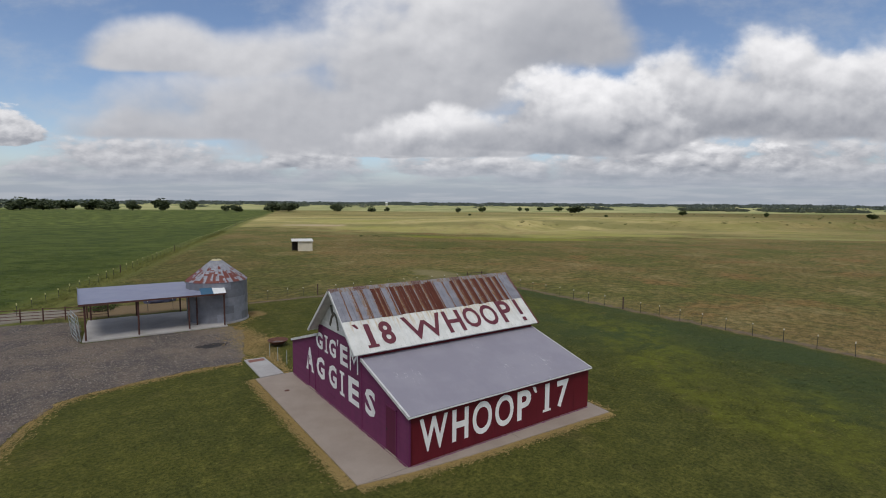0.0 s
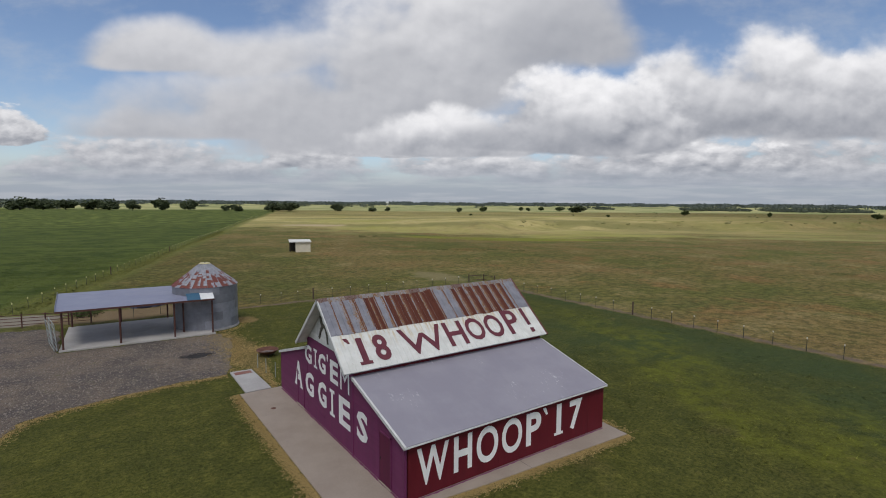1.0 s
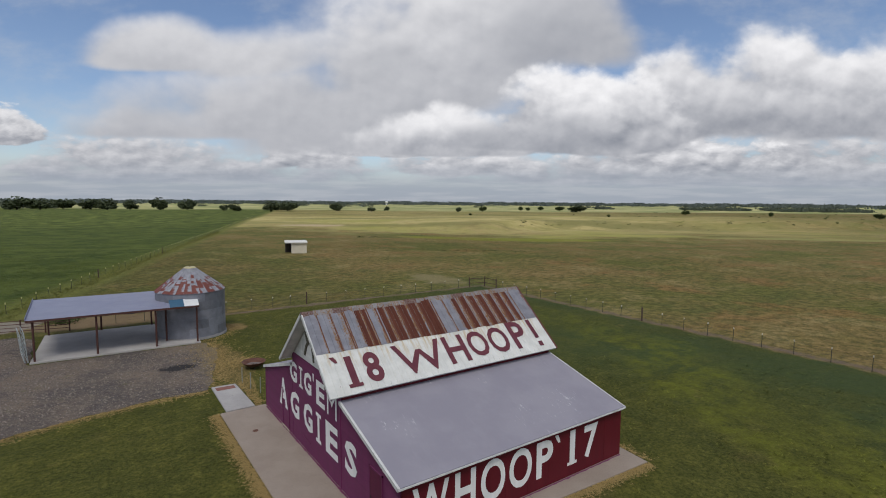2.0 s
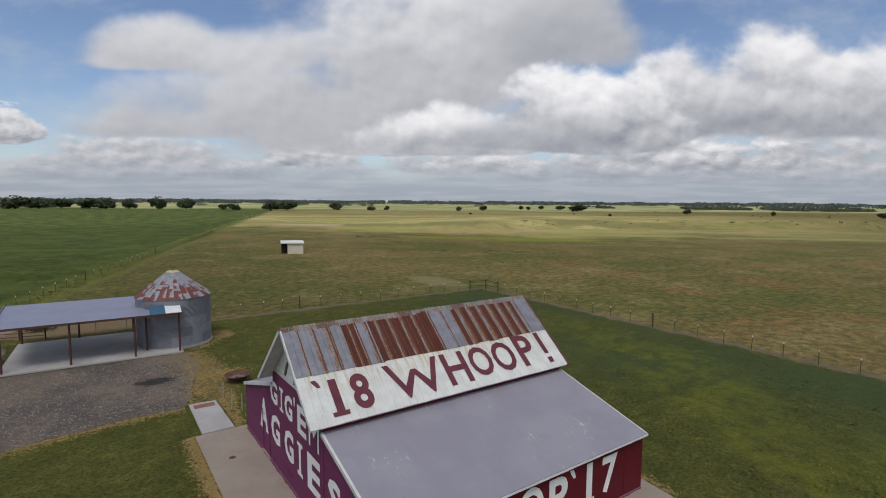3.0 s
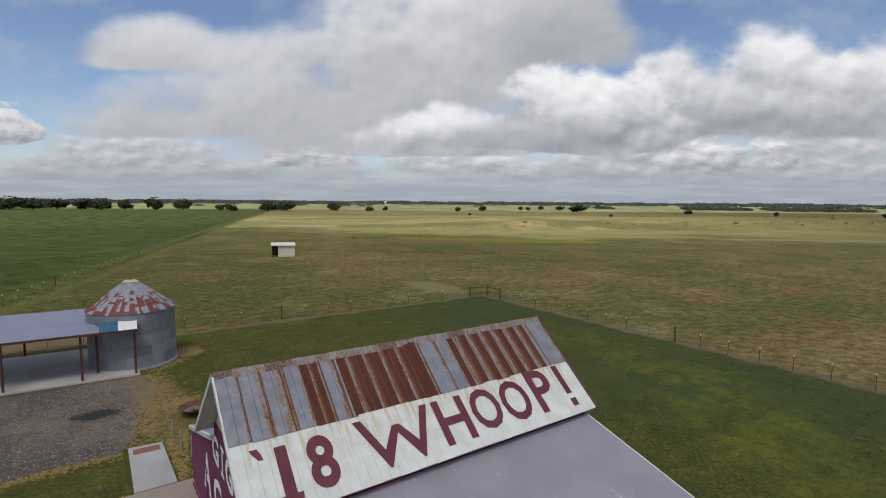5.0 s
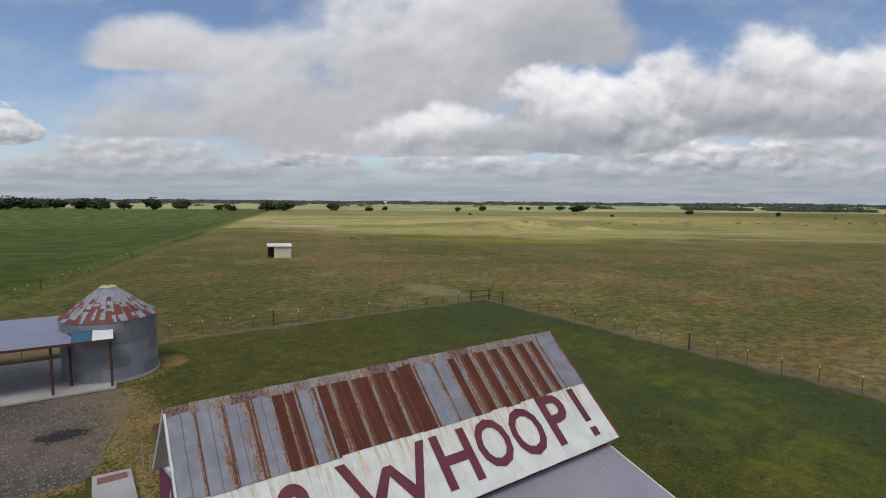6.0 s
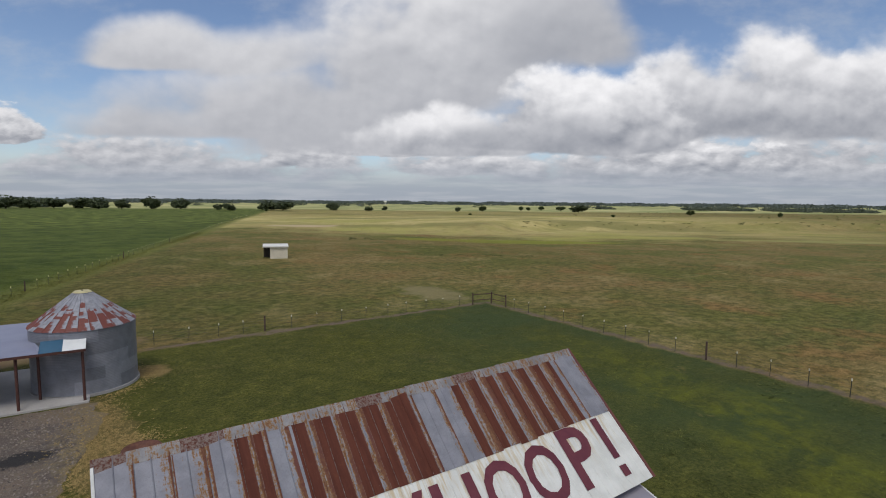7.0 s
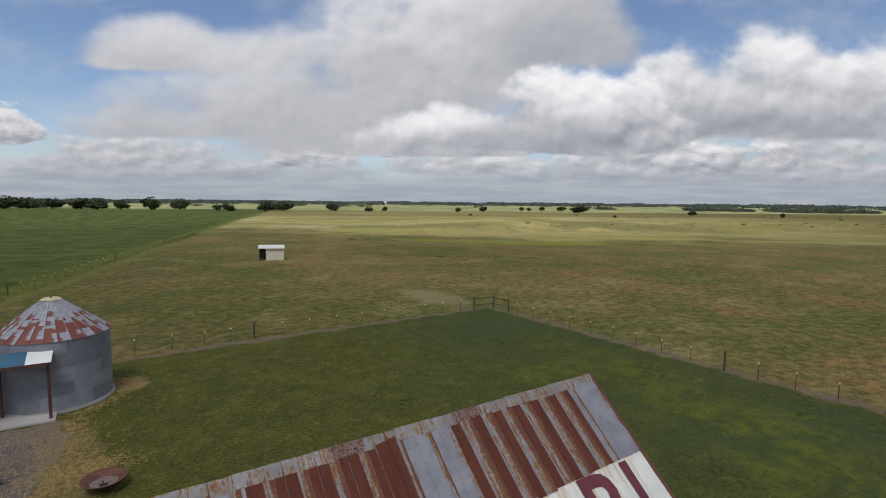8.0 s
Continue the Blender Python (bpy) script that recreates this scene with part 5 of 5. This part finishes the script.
bm = bmesh.new()
t_post(bm)
tp = part("steel_post", bm, M_TPOST, fence)
tp_tip = part("tip", boxed((-0.028, -0.012, 1.06), (0.028, 0.04, 1.20)), M_TIP, tp, "white painted tip")
wp = part("wooden_post", tubes(((0, 0, 0), (0.01, 0, 1.42), 0.075), sides=9), M_WOOD, fence)


def steel(x, y, m_tip=None):
    o = share(tp, fence, pose(x, y, 0, rs.uniform(-2, 2), rs.uniform(-2, 2), rs.uniform(-25, 25)))
    t = new("tip", tp_tip.data)
    t.parent = o
    t["label"] = "white painted tip"


BACKROW = [-3.9, -1.4, 1.2, 3.7, 6.26, 8.6, 10.64, 14.96, 17.4, 19.9, 22.5, 25.0, 27.2, 29.7, 31.9, 34.2]


def back_y(x):
    return 42.95 - 0.034 * (x - 14)


tp.matrix_basis = pose(-6.3, back_y(-6.3), 0)
for x in BACKROW:
    steel(x, back_y(x))
wp.matrix_basis = pose(12.5, back_y(12.5), 0)
CORNER = (38.25, 41.5)
for x, y in ((35.9, 42.0), CORNER, (38.3, 39.0), (37.95, 15.95), (37.9, -8.0)):
    share(wp, fence, pose(x, y, 0, rs.uniform(-1.5, 1.5), rs.uniform(-1.5, 1.5), 40 * rs.random()))
RIGHTROW = [37.6, 35.3, 32.9, 30.4, 27.9, 25.5, 23.2, 20.9, 18.5, 13.75, 11.5, 9.2, 6.95, 4.6, 2.2, -0.3, -2.8, -5.4, -10.5, -13]


def right_x(y):
    return 38.3 - 0.012 * (40 - y)


for y in RIGHTROW:
    steel(right_x(y), y)
for (xa, ya), (xb, yb) in (((35.9, 42.0), CORNER), (CORNER, (38.3, 39.0))):
    for z in (0.55, 1.2):
        part("brace_rail", tubes(((xa, ya, z), (xb, yb, z), 0.045), sides=7), M_WOOD, fence)
for z in (0.3, 0.55, 0.8, 1.02):
    bm = bmesh.new()
    line = [(-6.3, back_y(-6.3))] + [(x, back_y(x)) for x in BACKROW] + [CORNER] + [(right_x(y), y) for y in RIGHTROW]
    for a, b in zip(line, line[1:]):
        tube(bm, (*a, z), (*b, z), 0.006, 3)
    part("wire", bm, M_WIRE, fence)

# long fence along the crop
crop_fence = thing("crop_fence", pose(0, 0, GZ), "long wire fence with yellow-tipped posts beside the green crop", "fence")
bm = bmesh.new()
t_post(bm)
cp = part("steel_post", bm, M_TPOST, crop_fence)
cp_tip = part("tip", boxed((-0.04, -0.03, 1.05), (0.04, 0.05, 1.25)), M_TIPY, cp, "yellow painted tip")


def crop_line(s):
    return (-18.6 + 0.345 * s, 45.75 + s)


cp.matrix_basis = pose(*crop_line(0), 0)
s, i = 2.9, 1
while s < 330:
    x, y = crop_line(s)
    z = ground_height(x, y) - GZ
    if i % 12 == 11:
        share(wp, crop_fence, pose(x, y, z))
    else:
        o = share(cp, crop_fence, pose(x, y, z, rs.uniform(-3, 3), rs.uniform(-3, 3), 15))
        t = new("tip", cp_tip.data)
        t.parent = o
        t["label"] = "yellow painted tip"
    s += 3.05 if s < 160 else 4.6
    i += 1
for h in (0.35, 0.65, 0.95):
    bm = bmesh.new()
    for k in range(20):
        a, b = crop_line(k * 16.5), crop_line(k * 16.5 + 16.5)
        tube(bm, (*a, ground_height(*a) - GZ + h), (*b, ground_height(*b) - GZ + h), 0.007, 3)
    part("wire", bm, M_WIRE, crop_fence)

# ---- far things ----
tarp = thing("tarp_bundle", pose(-4.6, 49.0, GZ, 0, 0, 5), "navy blue tarp thrown over a low pile", "tarp")
bm = bmesh.new()
bmesh.ops.create_icosphere(bm, subdivisions=3, radius=1.0)
for v in bm.verts:
    v.co = Vector((v.co.x * 1.7, v.co.y * 1.0, max(v.co.z, 0) * 0.95)) * (1 + 0.15 * noise.noise(v.co * 2.3))
part("cover", bm, M_TARP, tarp, "", True)

shelter = thing("field_shelter", pose(30.0, 100.6, ground_height(31.5, 101) - 0.02, 0, 0, -16), "cream field shelter with a pale overhanging roof in the pasture", "shelter")
part("front_wall", boxed((0, 0, 0), (3.4, 0.12, 2.35)), M_CREAM, shelter)
part("side_wall", boxed((3.28, 0.12, 0), (3.4, 3.8, 2.25)), M_CREAM, shelter)
# back and inner boards coloured near black, the inside shade put into them
part("back_wall", boxed((-1.25, 3.8, 0), (3.4, 3.92, 2.15)), M_DARK, shelter, "inner boards coloured dark for the shade inside")
part("inner_wall", boxed((0.05, 0.12, 0), (0.15, 3.8, 2.25)), M_DARK, shelter)
part("roof", slabbed([(-1.4, -0.35, 2.62), (3.6, -0.35, 2.55), (3.6, 4.3, 2.75), (-1.4, 4.3, 2.8)], 0.22), M_ROOFW, shelter)
for y in (0.05, 3.8):
    part("post", tubes(((-1.2, y, 0), (-1.2, y, 2.4), 0.06)), M_DARK, shelter)

tower = thing("water_tower", pose(946, 1726, -1), "white steel water tower far across the fields", "water tower")
bm = bmesh.new()
bmesh.ops.create_uvsphere(bm, u_segments=16, v_segments=10, radius=5.0, matrix=Matrix.Translation((0, 0, 12)) @ Matrix.Diagonal((1.2, 1.2, 0.7, 1)))
part("tank", bm, M_TOWER, tower, "", True)
for a in range(6):
    c, s_ = math.cos(a * math.pi / 3), math.sin(a * math.pi / 3)
    part("leg", tubes(((5.2 * c, 5.2 * s_, 0), (4.6 * c, 4.6 * s_, 11.5), 0.35), sides=6), M_TOWER, tower)
part("riser", tubes(((0, 0, 0), (0, 0, 11), 1.0)), M_TOWER, tower)

farm = thing("farmhouse", pose(606, 1247, -1, 0, 0, 20), "small white farmhouse among far trees", "house")
part("wall", boxed((0, 0, 0), (10, 6, 3)), M_TOWER, farm)
bm = bmesh.new()
pr_ = [(-0.5, 3.0), (3.0, 5.2), (6.5, 3.0)]
a = [bm.verts.new((-0.4, y, z)) for y, z in pr_]
b = [bm.verts.new((10.4, y, z)) for y, z in pr_]
bm.faces.new(a[::-1]), bm.faces.new(b), bm.faces.new((a[0], a[1], b[1], b[0])), bm.faces.new((a[1], a[2], b[2], b[1])), bm.faces.new((a[2], a[0], b[0], b[2]))
part("roof", bm, M_ROOFW, farm)

# ---- trees ----


def leaf_cloud(rnd, lobes, n, size):
    """Many small leaf sprays scattered through overlapping lobes, denser at their skins."""
    verts, faces = [], []
    for _ in range(n):
        cx, cy, cz, rx, ry, rz = rnd.choice(lobes)
        d = Vector((rnd.gauss(0, 1), rnd.gauss(0, 1), rnd.gauss(0, 1))).normalized() * (rnd.random() ** 0.35)
        p = Vector((cx + d.x * rx, cy + d.y * ry, cz + d.z * rz))
        q = Euler((rnd.uniform(0, 6.3), rnd.uniform(0, 6.3), rnd.uniform(0, 6.3)))
        s = size * rnd.uniform(0.6, 1.4)
        k = len(verts)
        for c in ((-0.5, -0.35, 0), (0.5, -0.3, 0.1), (0.1, 0.6, -0.1)):
            v = Vector(c) * s
            v.rotate(q)
            verts.append(tuple(p + v))
        faces.append((k, k + 1, k + 2))
    return verts, faces


def tree(seed, mat, label, n=1500):
    """Unit tree: 1 wide, 1 high, trunk with limbs and an uneven crown."""
    rnd = random.Random(seed)
    t = thing("tree", pose(0, 0, 0), label, "tree", "far field trees")
    bm = bmesh.new()
    tube(bm, (0, 0, -0.02), (0.01, 0, 0.30), 0.03, 8, 0.024)
    lobes = [(0, 0, 0.52, 0.36, 0.36, 0.42), (0, 0, 0.34, 0.38, 0.38, 0.26)]
    for i in range(7):
        a = i * 0.9 + rnd.uniform(-0.3, 0.3)
        r, h = rnd.uniform(0.2, 0.33), rnd.uniform(0.20, 0.62)
        e = (r * math.cos(a), r * math.sin(a), h)
        tube(bm, (0.01, 0, 0.26), e, 0.024, 6, 0.008)
        lobes.append((*e, rnd.uniform(0.13, 0.24), rnd.uniform(0.13, 0.24), rnd.uniform(0.13, 0.22)))
    part("trunk", bm, M_BARK, t)
    v, f = leaf_cloud(rnd, lobes, n, 0.10)
    c = raw("crown", v, f, mat)
    c.parent = t
    return t


KINDS = [tree(s, M_LEAF, "dark broad live oak standing in the far fields") for s in (11, 12, 13)] + [tree(21, M_LEAF2, "small light-green mesquite tree in the far pasture", 900)]
OAKS = [(-75, 773, 34, 18), (-53, 768, 27, 16), (-32, 813, 29, 15), (-2, 808, 33, 16), (14, 755, 28, 16.5), (36, 706, 19, 14), (66, 699, 22, 17.5), (96, 693, 23, 15.5),
        (129, 643, 11.5, 9), (141, 640, 18, 10.6), (182, 629, 26, 14), (200, 624, 27, 12.5), (260, 611, 18, 12), (286, 562, 12.5, 7.5), (326, 594, 9, 7.2), (400, 531, 8.4, 7.7)]
MESQ = [(434, 522, 12.5, 9.4), (527, 545, 9, 8), (539, 542, 8, 7), (606, 581, 12, 8), (594, 529, 17, 8.5), (541, 450, 27, 11.7), (321, 233, 3.4, 2.6),
        (500, 273, 10, 6.5), (455, 174, 4.7, 5), (441, 100, 8.0, 5), (208, 640, 5, 4), (262, 330, 3.4, 2.2), (170, 590, 4, 3)]
used = set()
for k, (x, y, w, h) in enumerate(OAKS + MESQ):
    kind = KINDS[k % 3] if k < len(OAKS) or k == len(OAKS) + 5 else KINDS[3]
    m = Matrix.Translation((x, y, ground_height(x, y) - 0.1)) @ Matrix.Rotation(k * 1.7, 4, "Z")
    if kind.name in used:
        o = copy_thing(kind, m)
    else:
        used.add(kind.name)
        o = kind
        o.matrix_basis = m
    o.scale = (w, w, h)

# distant woods: bands of scrub and wood along the horizon
rw = random.Random(8)
wv, wf = [], []


def wood_clump(x, y, w, h, n):
    k0 = len(wv)
    lob = [(x + rw.uniform(-w, w) * 0.4, y + rw.uniform(-w, w) * 0.4, h * rw.uniform(0.3, 0.6), w * 0.45, w * 0.45, h * 0.42) for _ in range(3)]
    v, f = leaf_cloud(rw, lob, 4 * n, w * 0.10)
    z = ground_height(x, y)
    wv.extend((a, b, max(c, 0) + z - 0.3) for a, b, c in v)
    wf.extend(tuple(i + k0 for i in t) for t in f)


def wood_band(az0, az1, d0, d1, count, w, h, n, gap=0.0):
    for _ in range(count):
        az = radians(rw.uniform(az0, az1))
        if gap and noise.noise((az * 30, d0 * 0.01, 0)) < gap:
            continue
        d = rw.uniform(d0, d1)
        s = rw.uniform(0.6, 1.35)
        wood_clump(-11 + d * math.sin(az), -19 + d * math.cos(az), w * s, h * s, n)


wood_band(-12, 1, 880, 1000, 16, 20, 9, 60, -0.1)
wood_band(52, 90, 1050, 1250, 320, 20, 5.4, 40, -0.3)
wood_band(4, 52, 1150, 1500, 60, 18, 9, 40, 0.05)
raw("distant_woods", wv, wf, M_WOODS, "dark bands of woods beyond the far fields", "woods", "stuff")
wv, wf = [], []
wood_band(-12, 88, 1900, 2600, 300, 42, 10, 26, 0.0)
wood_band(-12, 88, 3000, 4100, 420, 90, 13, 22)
raw("horizon_woods", wv, wf, M_FARWOODS, "bands of woods along the horizon, paled by haze in their colour", "woods", "stuff")

# low scrub dotted over the far pasture
wv, wf = [], []
for _ in range(46):
    az, d = radians(rw.uniform(48, 78)), rw.uniform(380, 800)
    wood_clump(-11 + d * math.sin(az), -19 + d * math.cos(az), rw.uniform(1.0, 2.6), rw.uniform(0.7, 1.8), 26)
for _ in range(90):
    across_, deep = rw.uniform(40, 420), rw.gauss(0, 6)
    deep += 246 + 0.16 * across_ + 34 * noise.noise((across_ / 70, 0.5, 2.0)) + 14 * noise.noise((across_ / 22, 0.5, 5.0))
    wood_clump(0.575 * deep + 0.818 * across_, 0.818 * deep - 0.575 * across_, rw.uniform(0.8, 2.6), rw.uniform(0.4, 1.1), 22)
for _ in range(34):
    along = rw.random()
    wood_clump(62 + 22 * along + rw.gauss(0, 1.5), 92 - 17 * along + rw.gauss(0, 1.5), rw.uniform(0.7, 1.6), rw.uniform(0.25, 0.55), 24)
for _ in range(14):
    wood_clump(76 + rw.gauss(0, 4), 152 - rw.gauss(0, 3), rw.uniform(0.8, 1.8), rw.uniform(0.3, 0.7), 24)
raw("scrub_bushes", wv, wf, M_LEAF2, "scattered low green scrub in the pasture", "bushes", "stuff")

# rank brush behind the shed
wv, wf = [], []
for _ in range(5):
    wood_clump(rw.uniform(-11.5, -8), rw.uniform(46.5, 49), rw.uniform(0.9, 1.8), rw.uniform(0.5, 1.2), 60)
raw("shed_brush", wv, wf, M_LEAF2, "rank green brush behind the open shed", "bushes", "stuff")

# ---- grass, weeds, straw and stones ----


def blades(name, pts, height, width, lean, mat, label, seed, per=3):
    """Tufts of single-triangle blades at the given feet."""
    r = np.random.default_rng(seed)
    p = np.repeat(np.asarray(pts, float), per, axis=0)
    n = len(p)
    h = height * r.uniform(0.55, 1.3, n) * np.repeat(r.uniform(0.7, 1.3, n // per), per)
    a = r.uniform(0, 2 * np.pi, n)
    w = width * r.uniform(0.7, 1.3, n)
    off = r.normal(0, height * 0.35, (n, 2))
    base = np.column_stack((p[:, 0] + off[:, 0], p[:, 1] + off[:, 1], p[:, 2] - 0.01))
    side = np.column_stack((np.cos(a) * w, np.sin(a) * w, np.zeros(n)))
    la = r.uniform(0, 2 * np.pi, n)
    ll = lean * h * r.uniform(0.75, 1.25, n)
    top = base + np.column_stack((np.cos(la) * ll, np.sin(la) * ll, h))
    tri = np.stack((base - side, base + side, top), axis=1)
    down = np.cross(tri[:, 1] - tri[:, 0], tri[:, 2] - tri[:, 0])[:, 2] < 0
    tri[down] = tri[down][:, ::-1]
    v = tri.reshape(-1, 3)
    me = bpy.data.meshes.new(name)
    me.vertices.add(3 * n)
    me.vertices.foreach_set("co", v.astype(np.float32).ravel())
    me.loops.add(3 * n)
    me.loops.foreach_set("vertex_index", np.arange(3 * n, dtype=np.int32))
    me.polygons.add(n)
    me.polygons.foreach_set("loop_start", np.arange(0, 3 * n, 3, dtype=np.int32))
    me.update(calc_edges=True)
    me.materials.append(mat)
    return tagged(new(name, me), label, "grass", "", "stuff")


BINC = (BC.x, BC.y)


def free(x, y):
    """Is the spot open lawn: off the concrete, yard, bin and shed?"""
    if -2.6 < x < 12.8 and -1.25 < y < 15.7 and (y > 0.0 - 0.17 * (x + 2.5) if x < 0 else y > -0.4 - 0.064 * x):
        return False
    if -2.3 < x < -0.55 and 15 < y < 20.2:
        return False
    if math.hypot(x - BINC[0], y - BINC[1]) < 3.15 or (-12.4 < x < -0.6 and 31.4 < y < 41.6):
        return False
    return not in_yard(x, y)


rg_ = np.random.default_rng(3)


def scatter(n, x0, x1, y0, y1, test):
    out = []
    xs, ys = rg_.uniform(x0, x1, n), rg_.uniform(y0, y1, n)
    for x, y in zip(xs, ys):
        if test(x, y):
            out.append((x, y, GZ))
    return out


lawn_pts = scatter(75000, -22, 38, -12, 42.3, free)
blades("lawn_grass", lawn_pts, 0.045, 0.016, 2.4, M_LAWN, "short mown green lawn grass", 1)
weed_pts = scatter(2600, 14, 37.5, -10, 41, lambda x, y: free(x, y) and noise.noise((x * 0.12, y * 0.12, 3)) > 0.02)
blades("lawn_weeds", weed_pts, 0.10, 0.03, 2.2, M_LAWN, "taller weeds standing in the lawn", 2, 6)


def bare(x, y):
    return 0.03 * (x + 17.5) ** 2 + 0.10 * (y - 47.5) ** 2 < 1.0 or 0.013 * (x + 6.0) ** 2 + 0.12 * (y - 45.5) ** 2 < 0.9


def past_test(x, y):
    return not bare(x, y) and (x > 38.9 or y > 43.2) and (x + 18.6) - 0.345 * (y - 45.75) > 0


blades("pasture_grass", scatter(68000, -18, 100, -18, 125, past_test), 0.085, 0.030, 2.4, M_WEED, "rough olive and straw-coloured pasture grass", 4)
blades("crop_rows", scatter(42000, -75, 20, 40, 150, lambda x, y: (x + 18.6) - 0.345 * (y - 45.75) < -0.5 and not in_yard(x, y) and not bare(x, y)), 0.12, 0.05, 2.0, M_CROP, "dense green field crop", 5)
edge_pts = []
for k in range(2600):
    x, y = crop_line(rg_.uniform(5, 150))
    edge_pts.append((x + rg_.normal(0, 1.0), y, GZ))
blades("fence_weeds", edge_pts, 0.26, 0.04, 1.4, M_WEED, "tall pale weeds along the crop fence", 6, 4)

# dry straw fringes along concrete and gravel edges
fringe = []


def fringe_line(a, b, spread, density, shift=0.0):
    a, b = Vector(a), Vector(b)
    t = (b - a).normalized()
    nrm = Vector((-t.y, t.x))
    for _ in range(int((b - a).length * density)):
        p = a.lerp(b, rg_.random()) + nrm * (shift + abs(rg_.normal(0, spread)) * (1 if shift >= 0 else -1))
        if free(p.x, p.y):
            fringe.append((p.x, p.y, GZ))


fringe_line((-2.58, 15.6), (-2.58, 0.0), 0.26, 260, -0.02)
for a, b in zip(APRON, APRON[1:4]):
    fringe_line(a, b, 0.24, 240, -0.02)
fringe_line((12.75, -1.2), (12.85, 0.6), 0.25, 60, -0.02)
for a, b in zip(YARD[:8], YARD[1:9]):
    fringe_line(a, b, 0.34, 130, 0.02)
for a, b in zip(YARD[18:], YARD[19:] + YARD[:1]):
    fringe_line(a, b, 0.6, 80, 0.02)
    fringe_line(a, b, 0.6, 80, -0.02)
fringe_line((-0.6, 15.7), (-0.7, 20.2), 0.35, 90, -0.02)
fringe_line((-0.2, 15.7), (0.6, 21.0), 0.5, 90, 0.0)
for _ in range(500):
    a = rg_.uniform(-1.6, 0.9)
    r = BR + 0.3 + abs(rg_.normal(0, 0.45))
    fringe.append((BC.x + r * math.cos(a), BC.y + r * math.sin(a), GZ))
for _ in range(550):
    fringe.append((1.0 + rg_.normal(0, 0.8), 24.9 + rg_.normal(0, 0.6), GZ))
for _ in range(1900):
    x, y = -0.5 + rg_.normal(0, 0.9), 25.8 + rg_.normal(0, 3.4)
    if free(x, y) or (in_yard(x, y) and rg_.random() < 0.6):
        fringe.append((x, y, GZ + (0.02 if in_yard(x, y) else 0)))
blades("dry_edge_grass", fringe, 0.045, 0.012, 2.2, M_STRAW, "dry straw-coloured grass along concrete and gravel", 7, 9)

# loose stones on the yard
st = random.Random(4)
sv, sf_ = [], []
CUBE = [(-1, -1, -0.6), (1, -1, -0.6), (1, 1, -0.6), (-1, 1, -0.6), (-0.7, -0.7, 0.7), (0.7, -0.6, 0.8), (0.6, 0.7, 0.6), (-0.7, 0.6, 0.7)]
FACES = [(4, 5, 6, 7), (0, 1, 5, 4), (1, 2, 6, 5), (2, 3, 7, 6), (3, 0, 4, 7)]
for _ in range(46000):
    x, y = st.uniform(-26, -0.5), st.uniform(8, 43)
    if not in_yard(x, y) or (-12.3 < x < -0.7 and y > 31.4) or 0.6 * (x + 3.2) ** 2 + 1.8 * (y - 25.7) ** 2 < st.uniform(0.4, 1.0):
        continue
    s = 0.012 + 0.036 * st.random() ** 2.0
    a = st.uniform(0, 6.3)
    ca, sa = math.cos(a), math.sin(a)
    k = len(sv)
    for cx, cy, cz in CUBE:
        cx, cy = cx * s * st.uniform(0.7, 1.2), cy * s
        sv.append((x + cx * ca - cy * sa, y + cx * sa + cy * ca, GZ + 0.03 + cz * s * 0.8))
    sf_.extend(tuple(k + i for i in f) for f in FACES)
raw("yard_stones", sv, sf_, M_STONE, "loose grey and tan stones strewn over the yard", "stones", "stuff")
